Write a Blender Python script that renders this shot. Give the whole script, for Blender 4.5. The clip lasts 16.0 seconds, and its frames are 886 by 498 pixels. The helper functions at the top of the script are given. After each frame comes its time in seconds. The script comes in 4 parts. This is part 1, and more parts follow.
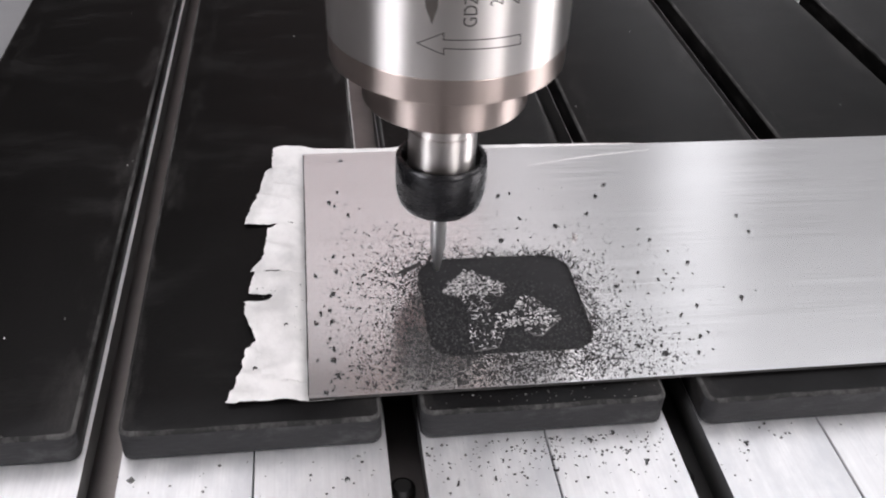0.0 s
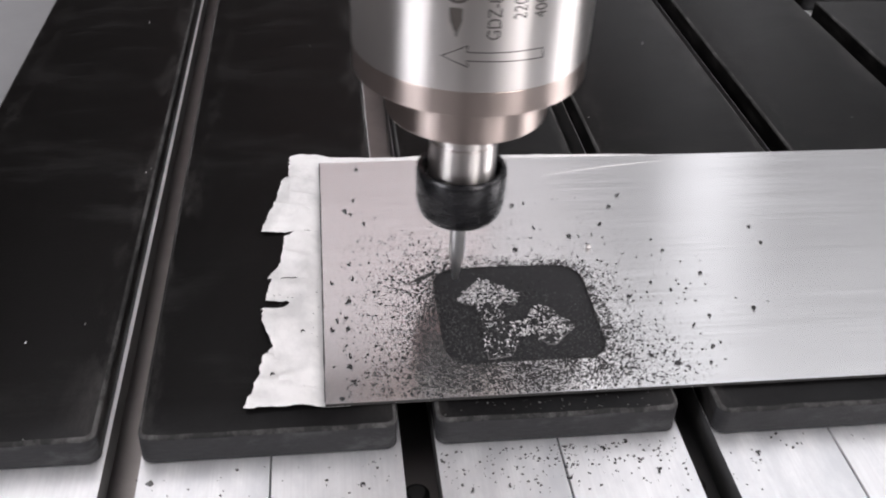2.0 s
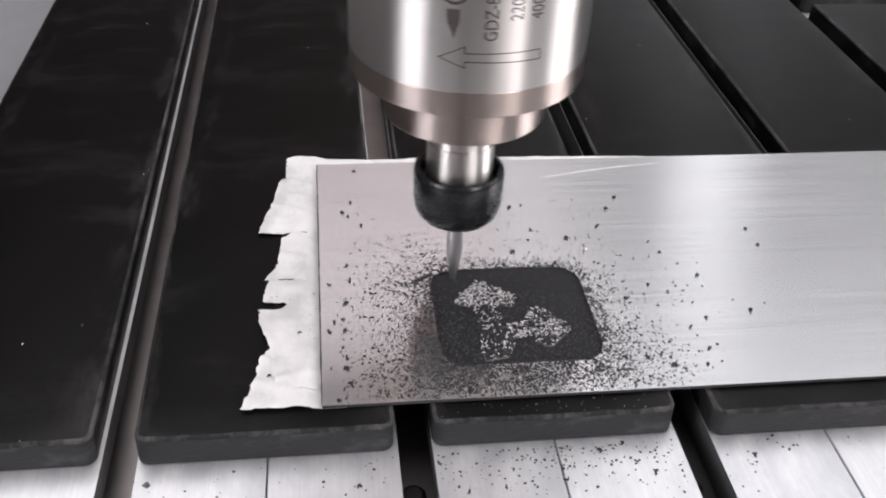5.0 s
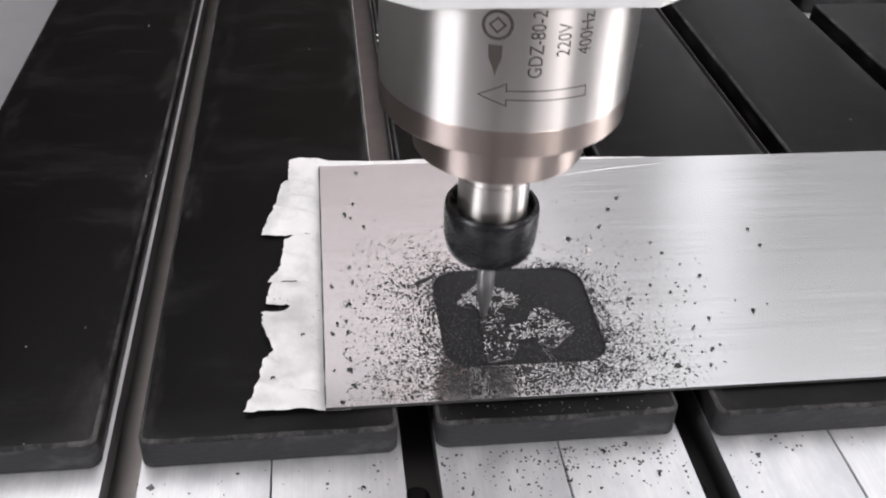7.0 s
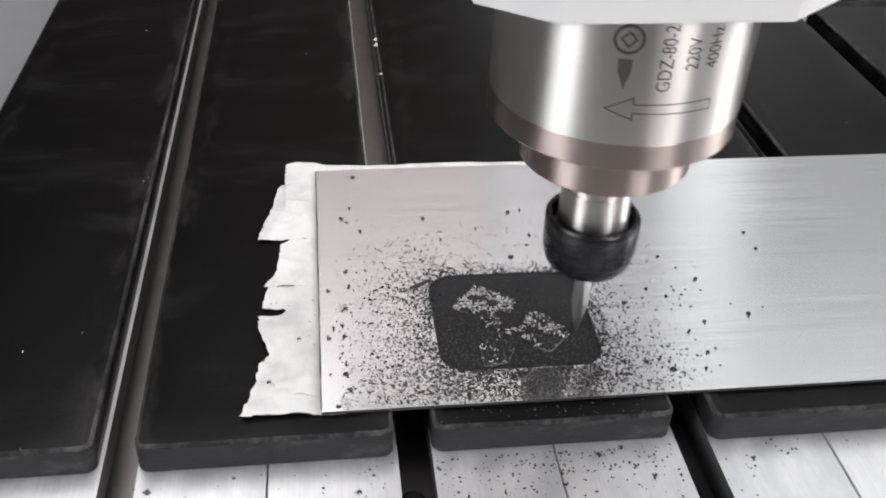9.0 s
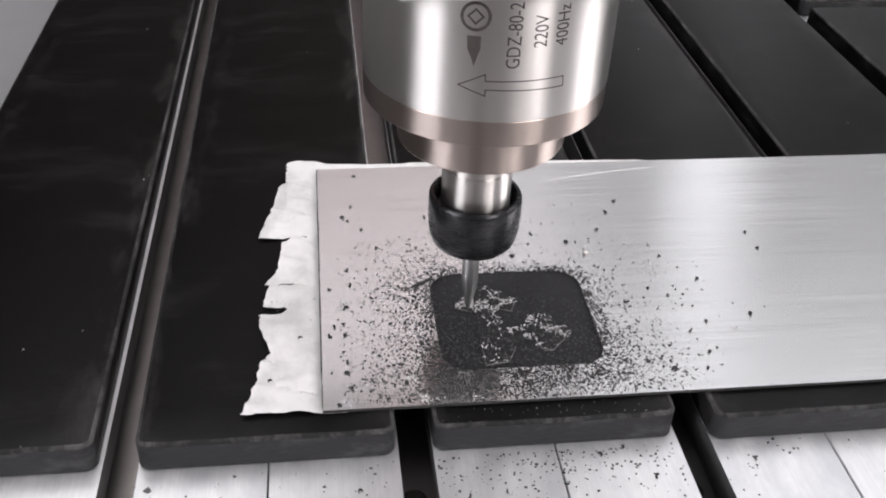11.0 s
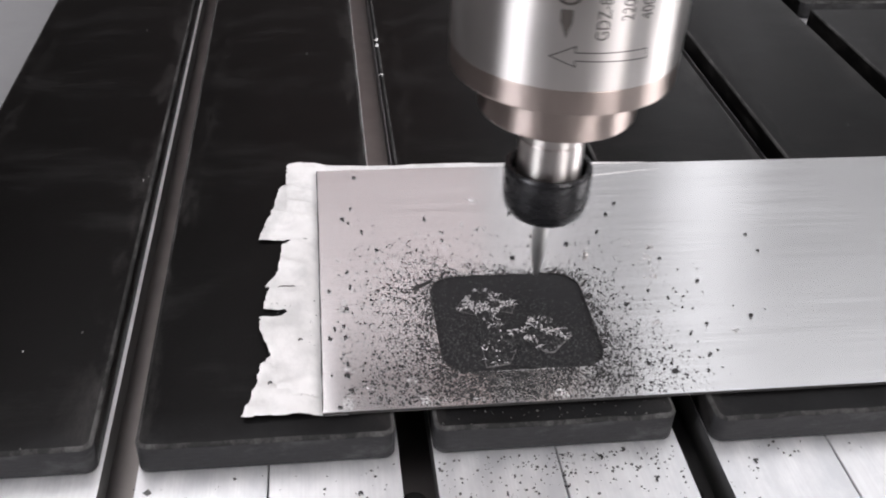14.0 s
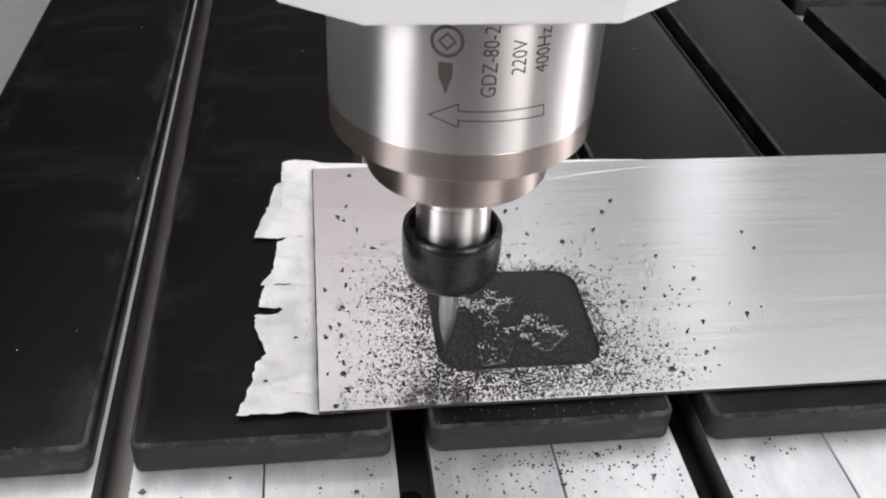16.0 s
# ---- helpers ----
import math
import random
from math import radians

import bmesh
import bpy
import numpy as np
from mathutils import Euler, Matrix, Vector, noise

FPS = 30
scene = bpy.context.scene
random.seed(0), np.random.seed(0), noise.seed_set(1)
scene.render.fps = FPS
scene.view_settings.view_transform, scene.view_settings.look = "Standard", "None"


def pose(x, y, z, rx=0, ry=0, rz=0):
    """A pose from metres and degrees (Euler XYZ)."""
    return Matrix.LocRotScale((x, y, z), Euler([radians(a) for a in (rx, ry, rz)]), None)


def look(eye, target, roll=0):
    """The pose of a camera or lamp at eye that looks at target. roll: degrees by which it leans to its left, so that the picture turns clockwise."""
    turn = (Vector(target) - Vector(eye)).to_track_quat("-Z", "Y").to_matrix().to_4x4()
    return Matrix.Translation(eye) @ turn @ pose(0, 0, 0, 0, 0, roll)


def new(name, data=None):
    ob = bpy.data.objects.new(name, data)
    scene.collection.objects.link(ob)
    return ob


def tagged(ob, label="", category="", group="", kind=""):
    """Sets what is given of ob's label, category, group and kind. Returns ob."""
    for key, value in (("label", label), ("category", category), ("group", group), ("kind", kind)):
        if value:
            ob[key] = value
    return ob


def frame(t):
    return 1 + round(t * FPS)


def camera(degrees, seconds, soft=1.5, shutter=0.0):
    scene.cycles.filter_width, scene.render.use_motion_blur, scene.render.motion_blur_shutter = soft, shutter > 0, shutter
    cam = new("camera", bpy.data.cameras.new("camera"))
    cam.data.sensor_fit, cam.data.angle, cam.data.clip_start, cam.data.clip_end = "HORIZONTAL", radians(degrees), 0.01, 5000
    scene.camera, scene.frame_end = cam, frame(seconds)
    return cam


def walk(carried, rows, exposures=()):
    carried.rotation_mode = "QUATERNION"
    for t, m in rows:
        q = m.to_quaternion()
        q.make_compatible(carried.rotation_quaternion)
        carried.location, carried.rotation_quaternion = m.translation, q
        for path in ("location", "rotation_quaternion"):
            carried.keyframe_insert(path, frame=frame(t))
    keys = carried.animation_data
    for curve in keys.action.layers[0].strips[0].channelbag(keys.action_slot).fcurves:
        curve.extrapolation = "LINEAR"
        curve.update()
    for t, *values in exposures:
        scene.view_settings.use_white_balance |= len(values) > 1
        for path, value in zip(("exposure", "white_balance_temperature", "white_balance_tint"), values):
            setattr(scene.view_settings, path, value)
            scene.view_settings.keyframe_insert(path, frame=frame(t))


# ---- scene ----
# camera and its path
cam = camera(49.35, 16.0, soft=2.0, shutter=0.5)
PATH = [
    (0, pose(0.00207, -0.22252, 0.24885, 53.295, -2.242, -7.260)),
    (0.5, pose(0.00065, -0.22280, 0.24956, 53.335, -2.337, -7.257)),
    (1, pose(0.00099, -0.22479, 0.25088, 53.545, -2.281, -6.947)),
    (1.5, pose(-0.00061, -0.22500, 0.25114, 53.758, -2.278, -6.822)),
    (2, pose(-0.00114, -0.22544, 0.25139, 53.766, -2.315, -6.610)),
    (2.5, pose(-0.00178, -0.22597, 0.25149, 53.905, -2.426, -6.645)),
    (3, pose(-0.00031, -0.22593, 0.25154, 53.877, -2.280, -6.594)),
    (3.5, pose(-0.00000, -0.22573, 0.25108, 53.862, -2.286, -6.609)),
    (4, pose(-0.00095, -0.22574, 0.25144, 53.893, -2.365, -6.639)),
    (6.5, pose(0.00015, -0.22568, 0.25158, 53.858, -2.384, -6.693)),
    (7, pose(-0.00154, -0.22543, 0.25215, 53.871, -2.258, -6.736)),
    (7.5, pose(-0.00016, -0.22581, 0.25267, 53.956, -2.115, -6.684)),
    (8, pose(-0.00073, -0.22623, 0.25246, 54.094, -2.153, -6.793)),
    (8.5, pose(-0.00065, -0.22590, 0.25287, 54.031, -2.163, -6.774)),
    (9, pose(0.00013, -0.22605, 0.25326, 54.038, -2.132, -6.798)),
    (11.5, pose(-0.00094, -0.22573, 0.25188, 54.101, -2.289, -6.781)),
    (12, pose(-0.00075, -0.22525, 0.25184, 54.007, -2.240, -6.753)),
    (12.5, pose(-0.00117, -0.22479, 0.25127, 53.936, -2.282, -6.757)),
    (13, pose(-0.00161, -0.22468, 0.25097, 53.984, -2.363, -6.727)),
    (13.5, pose(-0.00089, -0.22498, 0.25168, 54.069, -2.339, -6.740)),
    (14, pose(-0.00159, -0.22521, 0.25220, 54.145, -2.403, -6.810)),
    (14.5, pose(-0.00120, -0.22560, 0.25272, 54.150, -2.371, -6.844)),
    (15, pose(-0.00012, -0.22481, 0.25256, 54.000, -2.301, -6.859)),
    (15.5, pose(-0.00141, -0.22456, 0.25072, 54.093, -2.409, -7.002)),
    (16, pose(-0.00133, -0.22421, 0.25171, 53.996, -2.491, -7.020)),
]
EXPOSURES = [(0, 0.21, 6450, 15), (4.2, 0.21, 6450, 15), (7.5, 0.21, 6450, 13), (8.2, 0.15, 6450, 11), (9.2, 0.15, 6450, 11),
             (11.5, 0.20, 6470, 14.5), (13.5, 0.20, 6450, 14.5), (15, 0.20, 6450, 13.5), (16, 0.15, 6450, 12)]
walk(cam, PATH, EXPOSURES)

# ---- light ----
world = bpy.data.worlds.new("world")
scene.world = world
world.use_nodes = True
sky = world.node_tree.nodes.new("ShaderNodeTexSky")
sky.sky_type, sky.sun_disc = "NISHITA", False
sky.sun_elevation, sky.sun_rotation = radians(40), radians(30)
world.node_tree.links.new(sky.outputs[0], world.node_tree.nodes["Background"].inputs[0])
world.node_tree.nodes["Background"].inputs[1].default_value = 0.1


def area_light(name, eye, target, wide, high, watts, colour):
    data = bpy.data.lights.new(name, "AREA")
    data.shape, data.size, data.size_y = "RECTANGLE", wide, high
    data.energy, data.color = watts, colour
    ob = new(name, data)
    ob.matrix_world = look(eye, target)
    return ob


# area lamps added out of view stand in for daylight; walls have no openings
area_light("unseen_top_lamp", (-0.10, 0.85, 2.50), (-0.10, 0.85, 0), 2.0, 3.2, 42, (1.0, 0.975, 0.98))
area_light("unseen_top_lamp", (1.85, 1.30, 2.50), (1.85, 1.30, 0), 1.8, 2.6, 12, (0.955, 0.98, 1.0))
area_light("unseen_side_lamp", (1.68, 3.30, 1.75), (1.68, 0, 1.75), 0.34, 1.5, 1.7, (0.97, 0.985, 1.0))
area_light("unseen_side_lamp", (-2.90, -1.75, 1.05), (0, -1.75, 0.75), 1.7, 1.6, 80, (0.97, 0.98, 1.0))
area_light("unseen_side_lamp", (2.90, 0.0, 1.05), (0, 0.0, 0.75), 1.3, 1.6, 32, (1.0, 0.98, 0.97))
area_light("unseen_side_lamp", (1.6, -2.70, 1.15), (0.6, 0, 0.1), 1.8, 1.3, 74, (1.0, 0.97, 0.95))


# ---- materials ----
def material(name, base, rough, metal=0.0, spec=0.5):
    m = bpy.data.materials.new(name)
    m.use_nodes = True
    b = m.node_tree.nodes["Principled BSDF"]
    b.inputs["Base Color"].default_value = (*base, 1)
    b.inputs["Roughness"].default_value = rough
    b.inputs["Metallic"].default_value = metal
    b.inputs["Specular IOR Level"].default_value = spec
    return m, m.node_tree.nodes, m.node_tree.links, b


def coords(nodes, links, stretch=(1, 1, 1), turn=(0, 0, 0)):
    c = nodes.new("ShaderNodeTexCoord")
    mp = nodes.new("ShaderNodeMapping")
    mp.inputs["Scale"].default_value = stretch
    mp.inputs["Rotation"].default_value = turn
    links.new(c.outputs["Object"], mp.inputs["Vector"])
    return mp.outputs[0]


def noise_at(nodes, links, vec, scale, detail=4, rough=0.6):
    n = nodes.new("ShaderNodeTexNoise")
    n.inputs["Scale"].default_value, n.inputs["Detail"].default_value, n.inputs["Roughness"].default_value = scale, detail, rough
    links.new(vec, n.inputs["Vector"])
    return n.outputs["Fac"]


def ramp(nodes, links, fac, stops):
    r = nodes.new("ShaderNodeValToRGB")
    el = r.color_ramp.elements
    while len(el) < len(stops):
        el.new(0.5)
    for e, (p, c) in zip(el, stops):
        e.position, e.color = p, (*c, 1) if len(c) == 3 else c
    links.new(fac, r.inputs[0])
    return r.outputs[0]


def grey(v):
    return (v, v, v)


def mix(nodes, links, fac, a, b, blend="MIX"):
    m = nodes.new("ShaderNodeMix")
    m.data_type, m.blend_type = "RGBA", blend
    for socket, value in ((m.inputs[0], fac), (m.inputs[6], a), (m.inputs[7], b)):
        if hasattr(value, "links"):
            links.new(value, socket)
        else:
            socket.default_value = value if isinstance(value, float) else (*value, 1)
    return m.outputs[2]


def bump(nodes, links, bsdf, height, strength, distance):
    b = nodes.new("ShaderNodeBump")
    b.inputs["Strength"].default_value, b.inputs["Distance"].default_value = strength, distance
    links.new(height, b.inputs["Height"])
    links.new(b.outputs[0], bsdf.inputs["Normal"])


def make_board_material():
    m, n, l, b = material("black_board", (0.012, 0.0115, 0.0115), 0.4, 0, 0.105)
    v = coords(n, l)
    fine = noise_at(n, l, v, 900, 5)
    smear = noise_at(n, l, coords(n, l, (6, 17, 14), (0, 0, 0.12)), 2.2, 7, 0.72)
    dust = ramp(n, l, smear, [(0.55, grey(0)), (0.9, grey(1))])
    base = mix(n, l, fine, (0.0016, 0.0014, 0.0014), (0.0036, 0.0033, 0.0032))
    sep = n.new("ShaderNodeSeparateXYZ")
    l.new(coords(n, l), sep.inputs[0])
    side = n.new("ShaderNodeMath")
    side.operation = "ABSOLUTE"
    l.new(sep.outputs[0], side.inputs[0])
    rim = n.new("ShaderNodeMapRange")
    rim.inputs[1].default_value, rim.inputs[2].default_value = 0.028, 0.043
    l.new(side.outputs[0], rim.inputs[0])
    patch = ramp(n, l, noise_at(n, l, coords(n, l, (30, 9, 30)), 2.0, 7, 0.7), [(0.5, grey(0)), (0.72, grey(1))])
    worn = mix(n, l, rim.outputs[0], (0.0, 0.0, 0.0), patch)
    # board top turns unevenly greyer towards its front end
    front = n.new("ShaderNodeMapRange")
    front.inputs[1].default_value, front.inputs[2].default_value = 0.016, 0.004
    l.new(sep.outputs[1], front.inputs[0])
    front_mottle = ramp(n, l, noise_at(n, l, coords(n, l, (12, 12, 12)), 3.0, 6, 0.65), [(0.3, grey(0.25)), (0.65, grey(1))])
    front_grey = mix(n, l, mix(n, l, front.outputs[0], (0.0, 0.0, 0.0), front_mottle), base, (0.013, 0.013, 0.0136))
    scuffed = mix(n, l, dust, front_grey, (0.021, 0.0204, 0.0202))
    l.new(mix(n, l, worn, scuffed, (0.040, 0.038, 0.037)), b.inputs["Base Color"])
    l.new(ramp(n, l, smear, [(0.3, grey(0.30)), (0.8, grey(0.42))]), b.inputs["Roughness"])
    bump(n, l, b, fine, 0.25, 0.0004)
    return m


def make_edge_material():
    m, n, l, b = material("sawn_board_edge", (0.05, 0.05, 0.05), 0.6, 0, 0.3)
    fine = noise_at(n, l, coords(n, l, (60, 60, 400)), 3, 5)
    blot = noise_at(n, l, coords(n, l, (18, 18, 40)), 1.6, 6, 0.7)
    base = mix(n, l, fine, (0.012, 0.012, 0.0130), (0.036, 0.036, 0.0385))
    l.new(mix(n, l, ramp(n, l, blot, [(0.5, grey(0)), (0.8, grey(1))]), base, (0.10, 0.10, 0.102)), b.inputs["Base Color"])
    bump(n, l, b, fine, 0.4, 0.0006)
    return m


def make_wear_material():
    m, n, l, b = material("chafed_board_edge", (0.15, 0.15, 0.15), 0.7, 0, 0.3)
    gap = noise_at(n, l, coords(n, l, (1, 0.45, 1)), 48, 8, 0.8)
    l.new(ramp(n, l, gap, [(0.46, (0.012, 0.0118, 0.0115)), (0.74, (0.13, 0.127, 0.125))]), b.inputs["Base Color"])
    return m


def make_plate_material():
    m, n, l, b = material("brushed_aluminium", (0.84, 0.84, 0.85), 0.3, 0.95)
    streak = noise_at(n, l, coords(n, l, (4, 420, 4)), 3, 4)
    broad = noise_at(n, l, coords(n, l, (2, 14, 2)), 3, 3)
    tint = mix(n, l, broad, (0.57, 0.567, 0.57), (0.72, 0.72, 0.725))
    l.new(mix(n, l, ramp(n, l, streak, [(0.30, grey(0)), (0.72, grey(1))]), tint, (0.79, 0.79, 0.795)), b.inputs["Base Color"])
    l.new(ramp(n, l, streak, [(0.3, grey(0.19)), (0.75, grey(0.235))]), b.inputs["Roughness"])
    b.inputs["Anisotropic"].default_value = 0.98
    t = n.new("ShaderNodeTangent")
    t.direction_type, t.uv_map = "UV_MAP", "grain"
    l.new(t.outputs[0], b.inputs["Tangent"])
    bump(n, l, b, streak, 0.016, 0.0002)
    return m


def make_table_material():
    m, n, l, b = material("table_aluminium", (0.8, 0.8, 0.81), 0.42, 0.85)
    streak = noise_at(n, l, coords(n, l, (300, 5, 5)), 3, 4)
    blot = noise_at(n, l, coords(n, l, (1, 0.6, 1)), 85, 7, 0.72)
    base = mix(n, l, blot, (0.74, 0.747, 0.76), (0.97, 0.975, 0.98))
    stain = ramp(n, l, noise_at(n, l, coords(n, l, (1, 0.5, 1)), 30, 8, 0.7), [(0.45, grey(0)), (0.66, grey(0.7))])
    base = mix(n, l, stain, base, (0.60, 0.62, 0.645))
    l.new(mix(n, l, ramp(n, l, streak, [(0.35, grey(0)), (0.7, grey(0.3))]), base, (0.62, 0.62, 0.63)), b.inputs["Base Color"])
    l.new(ramp(n, l, blot, [(0.3, grey(0.36)), (0.75, grey(0.55))]), b.inputs["Roughness"])
    bump(n, l, b, streak, 0.12, 0.0002)
    return m


def make_steel(name, base, rough, rough_high, grain=0.0):
    """Turned metal; grain: how far highlights stretch along the axis."""
    m, n, l, b = material(name, base, rough, 1.0)
    ring = noise_at(n, l, coords(n, l, (0.5, 0.5, 1500)), 1.5, 3)
    blot = noise_at(n, l, coords(n, l, (1, 1, 0.3)), 60, 4)
    l.new(mix(n, l, blot, tuple(c * 0.88 for c in base), tuple(min(1, c * 1.06) for c in base)), b.inputs["Base Color"])
    l.new(ramp(n, l, ring, [(0.3, grey(rough)), (0.75, grey(rough_high))]), b.inputs["Roughness"])
    if grain:
        t = n.new("ShaderNodeTangent")
        t.direction_type, t.axis = "RADIAL", "Z"
        l.new(t.outputs[0], b.inputs["Tangent"])
        b.inputs["Anisotropic"].default_value = grain
        b.inputs["Anisotropic Rotation"].default_value = 0.25
    return m


def make_nut_material():
    m, n, l, b = material("blackened_steel", (0.018, 0.018, 0.020), 0.34, 0.35, 0.5)
    blot = noise_at(n, l, coords(n, l, (1, 1, 3)), 180, 4)
    l.new(mix(n, l, blot, (0.014, 0.014, 0.016), (0.021, 0.021, 0.023)), b.inputs["Base Color"])
    l.new(ramp(n, l, blot, [(0.3, grey(0.265)), (0.8, grey(0.285))]), b.inputs["Roughness"])
    return m


def make_paper_material():
    m, n, l, b = material("masking_tape", (0.80, 0.79, 0.77), 0.8, 0, 0.3)
    crepe = noise_at(n, l, coords(n, l, (240, 60, 60)), 3, 4)
    blot = noise_at(n, l, coords(n, l), 70, 4)
    patch = noise_at(n, l, coords(n, l, (1.4, 1, 1)), 45, 5, 0.6)
    paper = mix(n, l, blot, (0.70, 0.69, 0.68), (0.92, 0.915, 0.91))
    l.new(mix(n, l, ramp(n, l, patch, [(0.46, grey(0)), (0.66, grey(0.75))]), paper, (0.58, 0.58, 0.575)), b.inputs["Base Color"])
    bump(n, l, b, crepe, 0.3, 0.0004)
    return m


def make_pocket_material():
    m, n, l, b = material("milled_dark_composite", (0.025, 0.025, 0.027), 0.6, 0, 0.4)
    fine = noise_at(n, l, coords(n, l), 1500, 4, 0.7)
    path = noise_at(n, l, coords(n, l, (30, 700, 10)), 2, 3)
    base = mix(n, l, fine, (0.005, 0.005, 0.0056), (0.026, 0.026, 0.0285))
    l.new(mix(n, l, ramp(n, l, path, [(0.5, grey(0)), (0.8, grey(0.3))]), base, (0.055, 0.055, 0.058)), b.inputs["Base Color"])
    bump(n, l, b, fine, 0.5, 0.0005)
    return m


def make_chip_material(name, low, high, metal, rough):
    m, n, l, b = material(name, low, rough, metal)
    g = n.new("ShaderNodeNewGeometry")
    l.new(mix(n, l, g.outputs["Random Per Island"], low, high), b.inputs["Base Color"])
    return m


def make_plain(name, low, high, rough, scale, metal=0.0, spec=0.4):
    m, n, l, b = material(name, low, rough, metal, spec)
    v = coords(n, l)
    l.new(mix(n, l, noise_at(n, l, v, scale, 5), low, high), b.inputs["Base Color"])
    bump(n, l, b, noise_at(n, l, v, scale * 12, 3), 0.1, 0.001)
    return m


BOARD, EDGE, WEAR = make_board_material(), make_edge_material(), make_wear_material()
PLATE, TABLE = make_plate_material(), make_table_material()
STEEL = make_steel("ground_stainless_steel", (0.80, 0.765, 0.745), 0.34, 0.38, 0.97)
RING = make_steel("turned_steel_ring", (0.52, 0.44, 0.405), 0.29, 0.35, 0.97)
SHAFT = make_steel("bright_shaft_steel", (0.78, 0.74, 0.72), 0.30, 0.38, 0.95)
CARBIDE = make_steel("carbide", (0.80, 0.80, 0.80), 0.30, 0.45)
NUT, PAPER, POCKET = make_nut_material(), make_paper_material(), make_pocket_material()
INK = make_plain("dark_etching", (0.045, 0.038, 0.034), (0.10, 0.088, 0.08), 0.6, 300)
DARK_CHIP = make_chip_material("dark_chip", (0.010, 0.010, 0.011), (0.06, 0.058, 0.058), 0.1, 0.5)
RECESS_CHIP = make_chip_material("recess_chip", (0.004, 0.004, 0.004), (0.07, 0.07, 0.071), 0.1, 0.5)
MID_CHIP = make_chip_material("mid_chip", (0.015, 0.015, 0.015), (0.26, 0.25, 0.25), 0.1, 0.5)
LIGHT_CHIP = make_chip_material("bright_chip", (0.42, 0.41, 0.41), (0.95, 0.94, 0.94), 0.15, 0.4)
GRIT = make_chip_material("grit", (0.02, 0.02, 0.02), (0.12, 0.12, 0.115), 0.2, 0.5)
WHITE = make_plain("white_enamel", (0.87, 0.87, 0.87), (0.90, 0.90, 0.90), 0.35, 20)
RAIL = make_plain("grey_rail_paint", (0.19, 0.192, 0.198), (0.25, 0.252, 0.258), 0.5, 30)
PAINT = make_plain("grey_machine_paint", (0.40, 0.40, 0.40), (0.50, 0.50, 0.50), 0.5, 30)
WALL = make_plain("hall_plaster", (0.31, 0.32, 0.32), (0.38, 0.39, 0.39), 0.85, 3)
# invented tones for unseen walls that the metal and boards reflect
ROSE = make_plain("rose_reflection_wall", (0.70, 0.45, 0.43), (0.76, 0.50, 0.48), 0.85, 3)
DIM = make_plain("grey_reflection_wall", (0.23, 0.235, 0.23), (0.29, 0.295, 0.29), 0.85, 3)
PALE = make_plain("pale_reflection_wall", (0.66, 0.67, 0.68), (0.74, 0.75, 0.76), 0.7, 3)
WALL_DARK = make_plain("dark_reflection_wall", (0.07, 0.062, 0.060), (0.11, 0.10, 0.096), 0.7, 3)
CEIL = make_plain("hall_ceiling", (0.70, 0.70, 0.69), (0.76, 0.76, 0.75), 0.85, 3)
CONCRETE = make_plain("concrete", (0.12, 0.12, 0.118), (0.18, 0.18, 0.175), 0.8, 5)
SCRAPED = make_plain("scraped_edge", (0.03, 0.03, 0.03), (0.30, 0.29, 0.29), 0.5, 900)
# slot grime with the slot's own shade mixed into the dark colour
SLOT = make_plain("grimy_shaded_slot", (0.07, 0.07, 0.07), (0.15, 0.15, 0.148), 0.5, 60, 0.3)
SHEET_EDGE = make_plain("dark_sheet_edge", (0.035, 0.034, 0.033), (0.10, 0.098, 0.096), 0.5, 400, 0.3)
SLOT_FLOOR = make_plain("brown_slot_floor", (0.25, 0.232, 0.225), (0.38, 0.353, 0.342), 0.36, 60, 0.8)
BOLT = make_steel("dark_bolt", (0.10, 0.10, 0.10), 0.35, 0.5)


# ---- mesh helpers ----
def mesh_of(name, bm, mats, smooth=None):
    bmesh.ops.recalc_face_normals(bm, faces=bm.faces)
    me = bpy.data.meshes.new(name)
    bm.to_mesh(me)
    bm.free()
    for m in mats if isinstance(mats, (list, tuple)) else [mats]:
        me.materials.append(m)
    if smooth is not None:
        me.shade_smooth()
        me.set_sharp_from_angle(angle=radians(smooth))
    return me


def part(name, bm, mats, parent=None, label="", smooth=None):
    ob = new(name, mesh_of(name, bm, mats, smooth))
    ob.parent = parent
    if label:
        tagged(ob, label)
    return ob


def empty(name, at=(0, 0, 0)):
    ob = new(name)
    ob.empty_display_size = 0.02
    ob.location = at
    return ob


def box(bm, x0, x1, y0, y1, z0, z1, bevel=0.0, segments=2, mat=0):
    vs = bmesh.ops.create_cube(bm, size=1)["verts"]
    for v in vs:
        v.co = Vector(((x0 + x1) / 2 + v.co.x * (x1 - x0), (y0 + y1) / 2 + v.co.y * (y1 - y0), (z0 + z1) / 2 + v.co.z * (z1 - z0)))
    faces = {f for v in vs for f in v.link_faces}
    for f in faces:
        f.material_index = mat
    if bevel:
        bmesh.ops.bevel(bm, geom=list({e for v in vs for e in v.link_edges}), offset=bevel, segments=segments, profile=0.5, affect="EDGES", clamp_overlap=True)
    return bm


